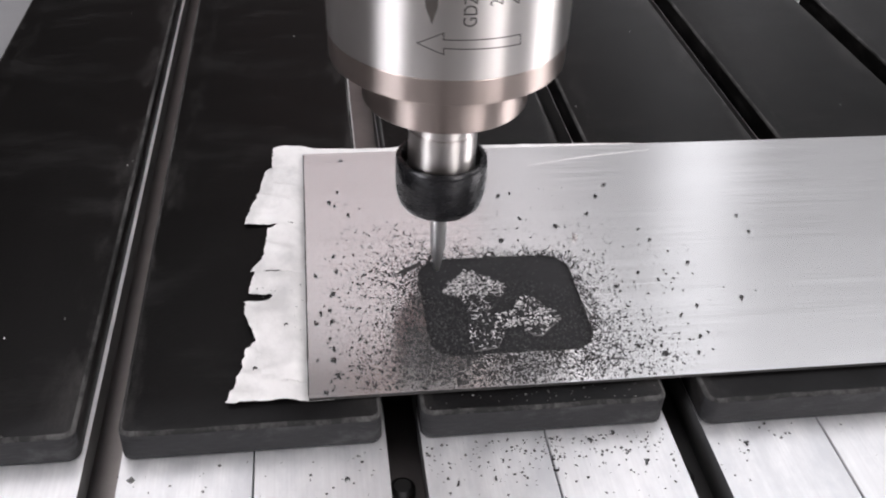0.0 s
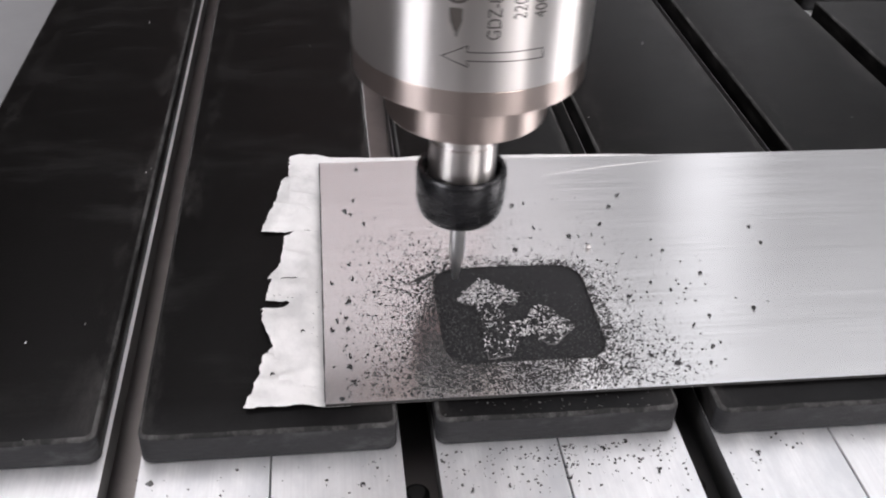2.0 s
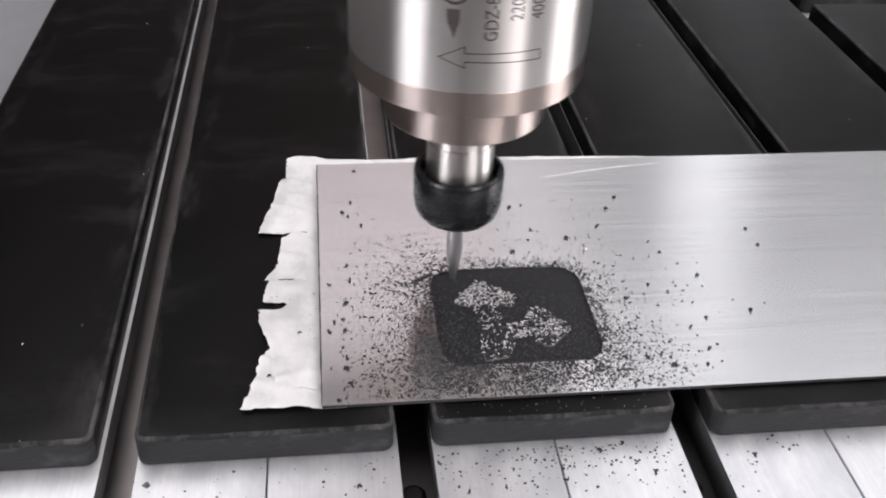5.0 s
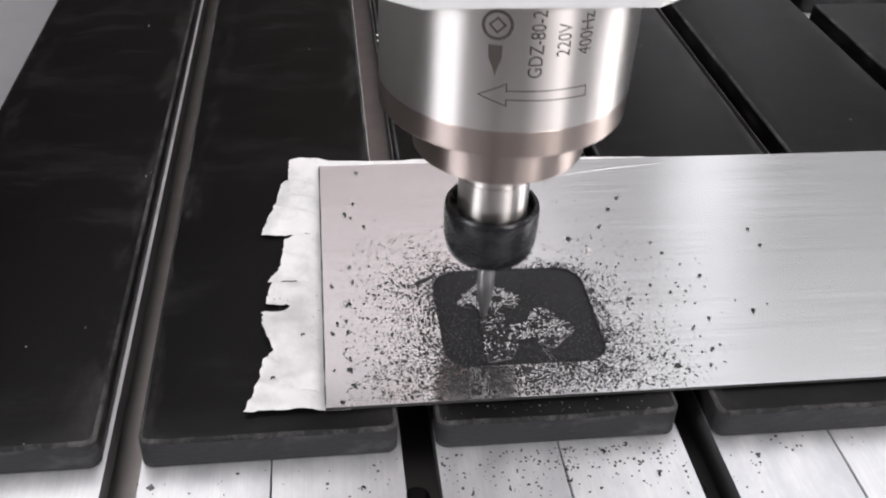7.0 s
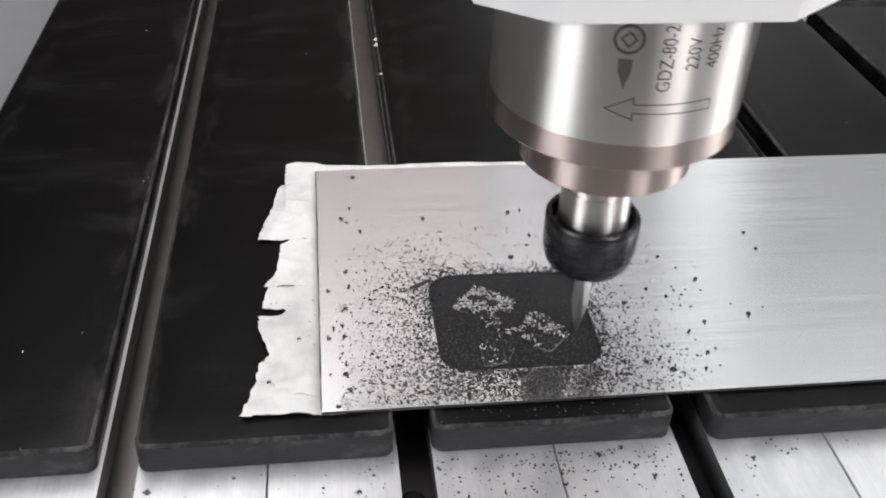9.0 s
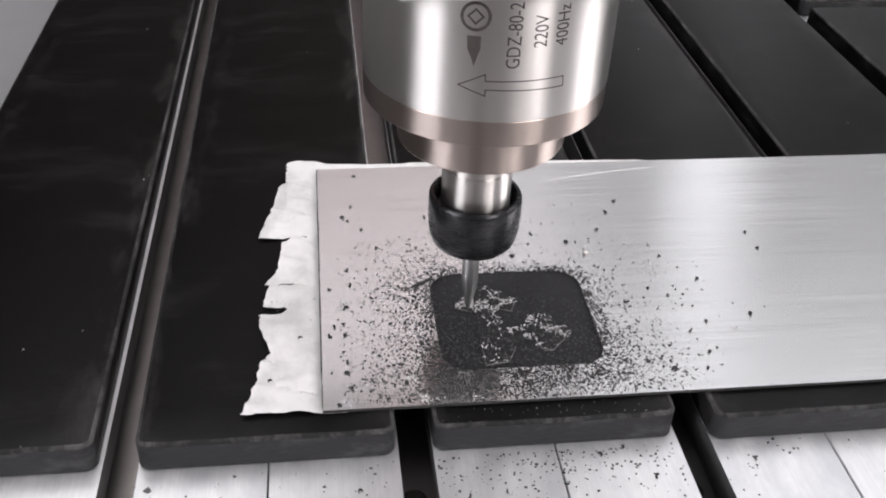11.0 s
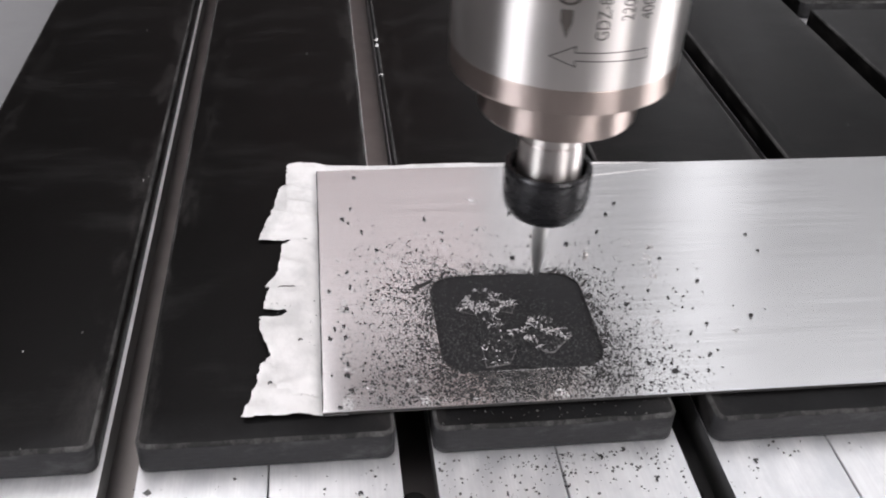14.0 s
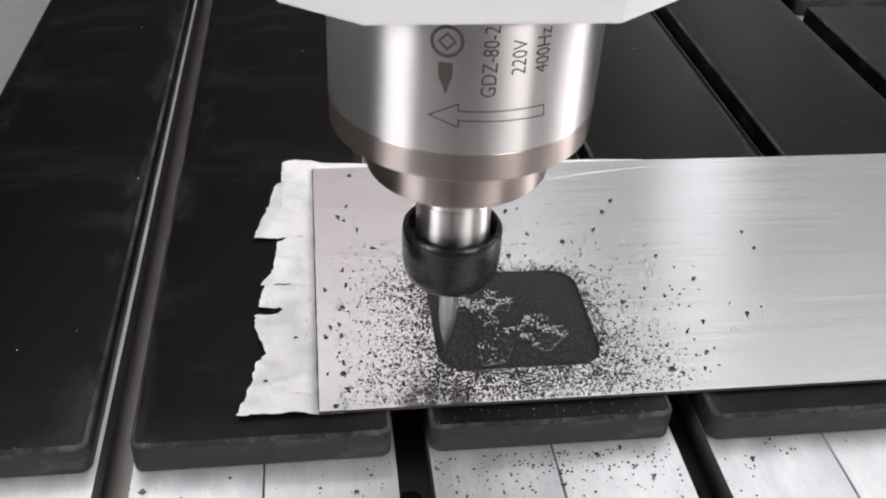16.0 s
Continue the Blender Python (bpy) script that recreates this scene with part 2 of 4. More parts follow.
def lathe(profile, steps=96, mats=None):
    """Turned solid about z; profile: (radius, height) from top to bottom."""
    bm = bmesh.new()
    rings = []
    for r, z in profile:
        if r < 1e-6:
            rings.append([bm.verts.new((0, 0, z))])
        else:
            rings.append([bm.verts.new((r * math.cos(2 * math.pi * i / steps), r * math.sin(2 * math.pi * i / steps), z)) for i in range(steps)])
    for k, (a, b) in enumerate(zip(rings, rings[1:])):
        for i in range(steps):
            j = (i + 1) % steps
            if len(a) == 1 and len(b) == 1:
                continue
            if len(a) == 1:
                f = bm.faces.new((a[0], b[j], b[i]))
            elif len(b) == 1:
                f = bm.faces.new((a[i], a[j], b[0]))
            else:
                f = bm.faces.new((a[i], a[j], b[j], b[i]))
            if mats:
                f.material_index = mats[k]
    return bm


def prism(outline, z0, z1, bm=None):
    bm = bm or bmesh.new()
    low = [bm.verts.new((x, y, z0)) for x, y in outline]
    high = [bm.verts.new((x, y, z1)) for x, y in outline]
    bm.faces.new(low[::-1])
    bm.faces.new(high)
    for i in range(len(low)):
        j = (i + 1) % len(low)
        bm.faces.new((low[i], low[j], high[j], high[i]))
    return bm


def rounded_rect(x0, x1, y0, y1, r, steps=10):
    pts = []
    for cx, cy, a0 in ((x1 - r, y1 - r, 0), (x0 + r, y1 - r, 90), (x0 + r, y0 + r, 180), (x1 - r, y0 + r, 270)):
        for i in range(steps + 1):
            a = radians(a0 + 90 * i / steps)
            pts.append((cx + r * math.cos(a), cy + r * math.sin(a)))
    return pts


# ---- unseen hall round the machine, walls toned for reflections ----
def flat_piece(name, x0, x1, y0, y1, z0, z1, mat):
    return tagged(part(name, box(bmesh.new(), x0, x1, y0, y1, z0, z1), mat), kind="structure")


FLOOR_Z, TOP_Z = -0.85, 2.55
flat_piece("floor", -3.1, 3.1, -2.9, 3.5, FLOOR_Z - 0.1, FLOOR_Z, CONCRETE)
flat_piece("ceiling", -3.1, 3.1, -2.9, 3.5, TOP_Z, TOP_Z + 0.1, CEIL)
# wall pieces added out of view to band the reflections dark and bright
flat_piece("wall_north_1", -0.35, 0.70, 3.35, 3.5, 1.75, TOP_Z, ROSE)
flat_piece("wall_north_2", 0.70, 1.50, 3.36, 3.5, 1.88, TOP_Z, DIM)
flat_piece("wall_north_5", 1.50, 3.1, 3.36, 3.5, 1.88, TOP_Z, WALL)
flat_piece("wall_north_6", 0.70, 3.1, 3.355, 3.5, FLOOR_Z, 1.88, PALE)
flat_piece("wall_north_3", -3.1, 0.70, 3.34, 3.5, FLOOR_Z, 1.75, WALL_DARK)
flat_piece("wall_north_4", -3.1, -0.35, 3.35, 3.5, 1.75, TOP_Z, WALL_DARK)
flat_piece("wall_south_1", 0.6, 3.1, -2.9, -2.75, FLOOR_Z, TOP_Z, WALL)
flat_piece("wall_south_2", -3.1, 0.6, -2.9, -2.75, FLOOR_Z, TOP_Z, WALL_DARK)
flat_piece("wall_west_1", -3.1, -2.95, -2.75, -0.6, FLOOR_Z, TOP_Z, WALL)
flat_piece("wall_west_2", -3.1, -2.95, -0.6, 3.35, FLOOR_Z, TOP_Z, WALL_DARK)
flat_piece("wall_east", 2.95, 3.1, -2.75, 3.35, FLOOR_Z, TOP_Z, WALL)

# ---- machine table: slotted aluminium profiles under black boards ----
PITCH, SLOT0 = 0.0990, -0.1718
BOARD_TOP, GAP = 0.0121, 0.0134
TABLE_FRONT, TABLE_BACK = -0.10, 1.10


def profile_outline():
    """Cross-section of one profile, slot in the middle."""
    w, s, q, u = PITCH / 2 - 0.00025, 0.0053, 0.0065, 0.0105
    right = [(q, 0.0), (w - 0.0003, 0.0), (w, -0.0004), (w, -0.045)]
    pts = [(-x, z) for x, z in reversed(right)]
    pts[-1:] = [(-s, 0.0), (-s, -0.010), (-u, -0.010), (-u, -0.022), (u, -0.022), (u, -0.010), (q, -0.010)]
    return pts + right


def make_table():
    table = tagged(empty("machine_table"), "slotted silver aluminium work table of a milling machine", "machine table")
    bm = bmesh.new()
    pts = profile_outline()
    a = [bm.verts.new((x, TABLE_FRONT, z)) for x, z in pts]
    b = [bm.verts.new((x, TABLE_BACK, z)) for x, z in pts]
    n = len(pts)
    for i in range(n):
        bm.faces.new((a[i], a[(i + 1) % n], b[(i + 1) % n], b[i]))
    bm.faces.new(a)
    bm.faces.new(b[::-1])
    # slot walls get the colour with shade in it, floors the brown metal
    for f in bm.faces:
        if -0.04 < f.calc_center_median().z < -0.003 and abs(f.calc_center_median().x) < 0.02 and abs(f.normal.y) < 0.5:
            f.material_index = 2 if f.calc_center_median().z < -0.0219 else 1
    me = mesh_of("profile", bm, [TABLE, SLOT, SLOT_FLOOR])
    # from the third slot on, shade is painted into the floor too
    shaded_profile = me.copy()
    shaded_profile.materials[2] = SLOT
    for k in range(1, 8):
        ob = new("profile", me if k < 3 else shaded_profile)
        ob.parent = table
        ob.location.x = SLOT0 + PITCH * k
    x0, x1 = SLOT0 + PITCH * 0.5, SLOT0 + PITCH * 7.5
    part("base_frame", box(bmesh.new(), x0, x1, TABLE_FRONT + 0.05, TABLE_BACK - 0.05, -0.16, -0.046, 0.004), PAINT, table, "grey painted steel frame")
    part("side_rail", box(bmesh.new(), x0 - 0.20, x0 - 0.0435, TABLE_FRONT, TABLE_BACK, -0.16, -0.002, 0.004), RAIL, table, "grey painted side rail")
    part("edge_profile", box(bmesh.new(), x0 - 0.0425, x0 - 0.0005, TABLE_FRONT, TABLE_BACK, -0.045, 0.0, 0.0005), TABLE, table)
    for px in (x0 - 0.1, x1 - 0.1):
        for py in (TABLE_FRONT + 0.1, TABLE_BACK - 0.2):
            part("leg", box(bmesh.new(), px, px + 0.1, py, py + 0.1, FLOOR_Z, -0.161, 0.004), PAINT, table, "grey painted square steel leg")
    return table


make_table()


def board_mesh(y0, seed, y1=TABLE_BACK - 0.02):
    """Long board with sawn front, rounded and chafed arrises."""
    w = (PITCH - GAP) / 2
    bm = bmesh.new()
    box(bm, -w, w, y0, y1, 0.0003, BOARD_TOP)
    for f in bm.faces:
        if f.normal.y < -0.9:
            f.material_index = 1
    front_up = [e for e in bm.edges if all(v.co.y < y0 + 0.001 for v in e.verts) and abs(e.verts[0].co.z - e.verts[1].co.z) > 0.005]
    bmesh.ops.bevel(bm, geom=front_up, offset=0.0042, segments=7, profile=0.5, affect="EDGES", material=1)
    top = [e for e in bm.edges if all(v.co.z > 0.008 for v in e.verts)]
    bmesh.ops.bevel(bm, geom=top, offset=0.0013, segments=4, profile=0.5, affect="EDGES", material=2)
    # uneven arris: cut the long front edge in short lengths and nudge them
    long_edges = [e for e in bm.edges if abs(e.verts[0].co.x - e.verts[1].co.x) > 0.05 and e.verts[0].co.y < y0 + 0.01]
    bmesh.ops.subdivide_edges(bm, edges=long_edges, cuts=28)
    for v in bm.verts:
        if v.co.y < y0 + 0.01 and v.co.z > BOARD_TOP - 0.003:
            n = noise.noise(Vector((v.co.x * 90, seed * 7.1, 0)))
            v.co.y += n * 0.0005
            v.co.z += min(0, noise.noise(Vector((v.co.x * 60, seed * 3.3, 5)))) * 0.0005
    return bm


def make_boards():
    fronts = [0.0011, 0.0, 0.0006, -0.0021, -0.001, 0.0005, 0.0]
    for k, y0 in enumerate(fronts):
        for first, last in ([(y0, 0.3640), (0.3765, TABLE_BACK - 0.02)] if k >= 5 else [(y0, TABLE_BACK - 0.02)]):
            ob = part("board", board_mesh(first, k, last), [BOARD, EDGE, WEAR], smooth=40)
            ob.location.x = SLOT0 + PITCH * (k + 0.5)
            length = "shorter" if k >= 5 else "long"
            tagged(ob, length + " black board with a sawn front edge on the aluminium table", "board", "boards on the table")


make_boards()

# ---- workpiece: aluminium sheet with a milled recess ----
SHEET_Z0, SHEET_Z1 = BOARD_TOP + 0.0007, BOARD_TOP + 0.0020
SX0, SX1, SY0, SY1 = -0.0045, 0.62, 0.0092, 0.1668
POCKET_RECT = (0.0388, 0.1000, 0.0252, 0.0820)
RELIEF = [(0.0476, 0.0608), (0.0502, 0.0660), (0.0585, 0.0745), (0.0610, 0.0735), (0.0717, 0.0632), (0.0693, 0.0573), (0.0634, 0.0597), (0.0640, 0.0471),
          (0.0727, 0.0483), (0.0755, 0.0559), (0.0815, 0.0557), (0.0899, 0.0433), (0.0810, 0.0339), (0.0779, 0.0341), (0.0736, 0.0399), (0.0678, 0.0384),
          (0.0637, 0.0289), (0.0545, 0.0275), (0.0550, 0.0573)]
FLECKS = [(-0.1035, 0.3377), (0.0008, 0.2673), (-0.0084, 0.3012), (0.1909, 0.3001), (0.1984, 0.3015), (0.2789, 0.2035), (0.1359, 0.2094), (-0.0923, 0.0596),
          (-0.0819, 0.1690), (-0.0838, 0.1656), (-0.1018, 0.0027), (0.0096, 0.2669), (0.0472, 0.2906)]
EDGE_FLECKS = [(0.0330, 0.3199), (0.0330, 0.2732), (0.0330, 0.3120)]


def make_sheet():
    bm = bmesh.new()
    hole = rounded_rect(*POCKET_RECT, 0.0105)

    def ring(pts, z):
        return [bm.verts.new((x, y, z)) for x, y in pts]

    def outer(z):
        pts = []
        nx, ny = 60, 16
        for i in range(nx):
            pts.append((SX0 + (SX1 - SX0) * i / nx, SY0))
        for i in range(ny):
            pts.append((SX1, SY0 + (SY1 - SY0) * i / ny))
        for i in range(nx):
            pts.append((SX1 - (SX1 - SX0) * i / nx, SY1))
        for i in range(ny):
            pts.append((SX0, SY1 - (SY1 - SY0) * i / ny))
        return ring(pts, z)

    def loop_edges(vs):
        return [bm.edges.new((vs[i], vs[(i + 1) % len(vs)])) for i in range(len(vs))]

    top_out, top_in = outer(SHEET_Z1), ring(hole, SHEET_Z1)
    bmesh.ops.triangle_fill(bm, use_beauty=True, edges=loop_edges(top_out) + loop_edges(top_in), normal=(0, 0, 1))
    low_out = outer(SHEET_Z0)
    for vs, ws in ((top_out, low_out),):
        for i in range(len(vs)):
            j = (i + 1) % len(vs)
            bm.faces.new((vs[i], vs[j], ws[j], ws[i]))
    bm.faces.new(low_out)
    low_in = ring(hole, SHEET_Z0 + 0.0003)
    for i in range(len(hole)):
        j = (i + 1) % len(hole)
        bm.faces.new((top_in[i], top_in[j], low_in[j], low_in[i]))
    sheet = tagged(empty("aluminium_sheet"), "brushed aluminium sheet with a dark milled recess, taped onto black boards", "metal sheet")
    grain = bm.loops.layers.uv.new("grain")
    for f in bm.faces:
        for loop in f.loops:
            loop[grain].uv = (loop.vert.co.y, loop.vert.co.x)
    # outer side faces take a darker metal than the sheet's top
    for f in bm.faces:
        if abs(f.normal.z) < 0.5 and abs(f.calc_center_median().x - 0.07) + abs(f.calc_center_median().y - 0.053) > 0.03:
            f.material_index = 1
    part("sheet", bm, [PLATE, SHEET_EDGE], sheet)
    floor_bm = prism(rounded_rect(POCKET_RECT[0] + 0.0001, POCKET_RECT[1] - 0.0001, POCKET_RECT[2] + 0.0001, POCKET_RECT[3] - 0.0001, 0.0104), SHEET_Z0 + 0.0004, SHEET_Z0 + 0.0007)
    part("recess_floor", floor_bm, POCKET, sheet, "dark rough milled recess with rounded corners")
    k = [(0.0984, 0.1502), (0.1227, 0.1556), (0.1400, 0.1584), (0.1604, 0.1611)]
    crease = bmesh.new()
    rows = [[crease.verts.new((x, y - w, SHEET_Z1)), crease.verts.new((x, y, SHEET_Z1 + 0.0005 * up)), crease.verts.new((x + 0.0004, y + w, SHEET_Z1))]
            for (x, y), w, up in zip(k, (0.0001, 0.0002, 0.00025, 0.0001), (0.3, 0.6, 0.6, 0.2))]
    for p, q in zip(rows, rows[1:]):
        crease.faces.new((p[0], p[1], q[1], q[0]))
        crease.faces.new((p[1], p[2], q[2], q[1]))
    def ridge(p0, p1, wide, high, steps=14):
        bm = bmesh.new()
        rng = random.Random(3)
        dx, dy = p1[0] - p0[0], p1[1] - p0[1]
        n = math.hypot(dx, dy)
        rows = []
        for i in range(steps + 1):
            t = i / steps
            x, y, w = p0[0] + dx * t, p0[1] + dy * t, wide * rng.uniform(0.4, 1.0)
            rows.append([bm.verts.new((x - dy / n * s * w, y + dx / n * s * w, SHEET_Z1 + (high * rng.uniform(0.5, 1) if s == 0 else -0.0001))) for s in (-1, 0, 1)])
        for p, q in zip(rows, rows[1:]):
            bm.faces.new((p[0], p[1], q[1], q[0]))
            bm.faces.new((p[1], p[2], q[2], q[1]))
        return bm
    # the rim's highlight is put into the burr's pale colour
    part("burr", ridge((0.0511, 0.0252), (0.0927, 0.0252), 0.00022, 0.00025), LIGHT_CHIP, sheet, "burr on the recess's rim with its highlight painted pale")
    part("cut_edge", ridge((SX0, SY0 + 0.001), (SX0, SY1 - 0.001), 0.0004, 0.00022, 40), SHEET_EDGE, sheet, "dark narrow ridge along the sheet's end")
    part("crease", crease, PAPER, sheet, "bright raised crease in the sheet")
    relief = prism(RELIEF, SHEET_Z0 + 0.0006, SHEET_Z1 - 0.0001)
    bmesh.ops.bevel(relief, geom=[e for e in relief.edges if all(v.co.z > SHEET_Z1 - 0.0003 for v in e.verts)], offset=0.00035, segments=1, affect="EDGES", material=1)
    part("relief", relief, [POCKET, SCRAPED], sheet, "raised dark figure left standing in the recess")
    return sheet


make_sheet()


# ---- tape along the sheet's end ----
def tape_sheet(outline, z, seed, amount=0.00055):
    """Thin crumpled sheet with the given plan outline."""
    pts = []
    rng = random.Random(seed)
    for i, (x, y) in enumerate(outline):
        x2, y2 = outline[(i + 1) % len(outline)]
        n = max(1, int(math.hypot(x2 - x, y2 - y) / 0.0016))
        for k in range(n):
            t = k / n
            px, py = x + (x2 - x) * t, y + (y2 - y) * t
            if px < -0.006:
                px += rng.uniform(-0.0005, 0.0005)
                py += rng.uniform(-0.0004, 0.0004)
            pts.append((px, py))
    bm = bmesh.new()
    vs = [bm.verts.new((x, y, 0)) for x, y in pts]
    bmesh.ops.triangle_fill(bm, use_beauty=True, edges=[bm.edges.new((vs[i], vs[(i + 1) % len(vs)])) for i in range(len(vs))], normal=(0, 0, 1))
    for _ in range(3):
        bmesh.ops.subdivide_edges(bm, edges=[e for e in bm.edges if e.calc_length() > 0.0022], cuts=1, use_grid_fill=False)
        bmesh.ops.triangulate(bm, faces=bm.faces)
    for v in bm.verts:
        free = min(1.0, max(0.0, (-0.0046 - v.co.x) / 0.006)) if v.co.y < SY1 else 1.0
        n = noise.noise(Vector((v.co.x * 120, v.co.y * 90, seed * 4.7))) + 0.5 * noise.noise(Vector((v.co.x * 350, v.co.y * 260, seed)))
        fold = abs(noise.noise(Vector((v.co.x * 45 + v.co.y * 30, v.co.y * 70, seed * 2.3))))
        v.co.z = BOARD_TOP + 0.0002 + (z - BOARD_TOP) * (0.25 + 2.2 * free) + free * amount * (max(0.0, 0.6 + n) + 1.6 * max(0.0, 0.22 - fold) / 0.22)
    low = bmesh.ops.extrude_face_region(bm, geom=list(bm.faces))["geom"]
    for v in low:
        if isinstance(v, bmesh.types.BMVert):
            v.co.z -= 0.00012
    return bm


TAPES = [
    ([(0.004, 0.1690), (-0.0050, 0.1745), (-0.0140, 0.1755), (-0.0185, 0.1740), (-0.0185, 0.1330), (-0.010, 0.1290), (0.004, 0.1290)], 0.00055, 1, "end piece of crumpled white masking tape"),
    ([(0.004, 0.1600), (-0.0170, 0.1570), (-0.0208, 0.1560), (-0.0225, 0.1490), (-0.0245, 0.1360), (-0.0268, 0.1280), (-0.0300, 0.1130), (-0.0145, 0.1128), (0.004, 0.1135)], 0.0003, 2, "torn white masking tape with a ragged edge"),
    ([(0.004, 0.1145), (-0.0150, 0.1120), (-0.0200, 0.1085), (-0.0205, 0.0985), (-0.0215, 0.0900), (-0.0262, 0.0800), (-0.0200, 0.0800), (0.004, 0.0795)], 0.0005, 3, "crumpled white masking tape with a ragged edge"),
    ([(0.004, 0.0815), (-0.0245, 0.0800), (-0.0268, 0.0672), (-0.0180, 0.0668), (-0.0160, 0.0640), (0.004, 0.0640)], 0.0003, 4, "narrow torn white masking tape"),
    ([(0.004, 0.0690), (-0.0150, 0.0680), (-0.0185, 0.0620), (-0.0275, 0.0615), (-0.0270, 0.0520), (-0.0235, 0.0440), (-0.0215, 0.0250), (-0.0200, 0.0200), (0.004, 0.0170)], 0.0006, 5, "wide crumpled white masking tape"),
    ([(0.004, 0.0300), (-0.0220, 0.0420), (-0.0268, 0.0340), (-0.0275, 0.0250), (-0.0295, 0.0180), (-0.0318, 0.0098), (0.004, 0.0096)], 0.0003, 6, "torn white masking tape under a wider piece"),
]
for outline, lift, seed, label in TAPES:
    ob = part("masking_tape", tape_sheet(outline, BOARD_TOP + lift, seed), PAPER, smooth=50)
    tagged(ob, label + " on a black board", "tape", "tape under the sheet")
ob = part("masking_tape", tape_sheet([(-0.004, 0.150), (0.19, 0.150), (0.19, 0.1672), (0.150, 0.1690), (0.100, 0.1712), (0.050, 0.1722), (0.020, 0.1715), (-0.004, 0.1735)], BOARD_TOP + 0.0003, 9, 0.0002), PAPER, smooth=50)
tagged(ob, "long white tape strip showing past the sheet's far edge", "tape", "tape under the sheet")


# ---- chips ----
def crumb(bm, x, y, z, size, rng, slim=0.45):
    """Irregular broken crumb."""
    h = size * rng.uniform(0.25, 0.6)
    a0 = rng.uniform(0, 6.28)
    n = rng.choice((4, 5))
    st = rng.uniform(slim, min(1.0, slim * 2.2))
    ca, sa = math.cos(a0), math.sin(a0)
    low = []
    for i in range(n):
        a = 6.283 * i / n + rng.uniform(-0.4, 0.4)
        r = size * rng.uniform(0.35, 0.6)
        u, v = r * math.cos(a), r * st * math.sin(a)
        low.append((x + u * ca - v * sa, y + u * sa + v * ca, z + rng.uniform(-0.00005, 0.0001)))
    top = (x + rng.uniform(-0.2, 0.2) * size, y + rng.uniform(-0.2, 0.2) * size, z + h)
    base = len(bm[0])
    bm[0].extend(low + [top])
    for i in range(n):
        bm[1].append((base + i, base + (i + 1) % n, base + n))
    bm[1].append(tuple(base + i for i in reversed(range(n))))


def ribbon(bm, x, y, z, length, rng):
    """Bent flat shaving."""
    a, bend, w = rng.uniform(0, 6.28), rng.uniform(-1.6, 1.6), rng.uniform(0.00008, 0.00022)
    base, px, py = len(bm[0]), x, y
    for i in range(4):
        c, s = math.cos(a + bend * i / 3), math.sin(a + bend * i / 3)
        zz = z + length * 0.16 * math.sin(math.pi * i / 3) + rng.uniform(0, 0.0001)
        bm[0].extend([(px - s * w, py + c * w, zz), (px + s * w, py - c * w, zz + rng.uniform(0, 0.0002)), (px, py, zz - 0.0001)])
        px, py = px + c * length / 3, py + s * length / 3
    for i in range(3):
        k = base + 3 * i
        bm[1].extend([(k, k + 1, k + 4, k + 3), (k + 1, k + 2, k + 5, k + 4), (k + 2, k, k + 3, k + 5)])


def curl_mesh(size, sweep, height):
    """One curled ribbon of swarf."""
    bm = bmesh.new()
    n = 9
    rows = []
    for i in range(n):
        a = radians(sweep) * i / (n - 1)
        r = size * (0.5 + 0.12 * i / n)
        w = size * 0.26 * math.sin(math.pi * (0.12 + 0.8 * i / (n - 1)))
        z = height * 0.3 * math.sin(math.pi * i / (n - 1))
        inner, outer = r - w, r + w * 0.4
        rows.append([bm.verts.new((inner * math.cos(a), inner * math.sin(a), z)), bm.verts.new((outer * math.cos(a), outer * math.sin(a), z)),
                     bm.verts.new((outer * math.cos(a), outer * math.sin(a), z + height)), bm.verts.new((inner * math.cos(a), inner * math.sin(a), z + height * 0.7))])
    for a, b in zip(rows, rows[1:]):
        for k in range(4):
            bm.faces.new((a[k], a[(k + 1) % 4], b[(k + 1) % 4], b[k]))
    bm.faces.new(rows[0])
    bm.faces.new(rows[-1][::-1])
    return bm


def stuff(name, data, mat, label, category):
    me = bpy.data.meshes.new(name)
    me.from_pydata(data[0], [], data[1])
    me.materials.append(mat)
    me.update()
    return tagged(new(name, me), label, category, kind="stuff")


def pocket_gap(x, y):
    """Distance outside the recess; negative inside."""
    cx, cy = (POCKET_RECT[0] + POCKET_RECT[1]) / 2, (POCKET_RECT[2] + POCKET_RECT[3]) / 2
    hx, hy, r = (POCKET_RECT[1] - POCKET_RECT[0]) / 2 - 0.0105, (POCKET_RECT[3] - POCKET_RECT[2]) / 2 - 0.0105, 0.0105
    dx, dy = abs(x - cx) - hx, abs(y - cy) - hy
    return math.hypot(max(dx, 0), max(dy, 0)) + min(max(dx, dy), 0) - r


def in_outline(x, y, poly):
    inside = False
    for i in range(len(poly)):
        (x0, y0), (x1, y1) = poly[i], poly[i - 1]
        if (y0 > y) != (y1 > y) and x < (x1 - x0) * (y - y0) / (y1 - y0) + x0:
            inside = not inside
    return inside


SHAVINGS = []


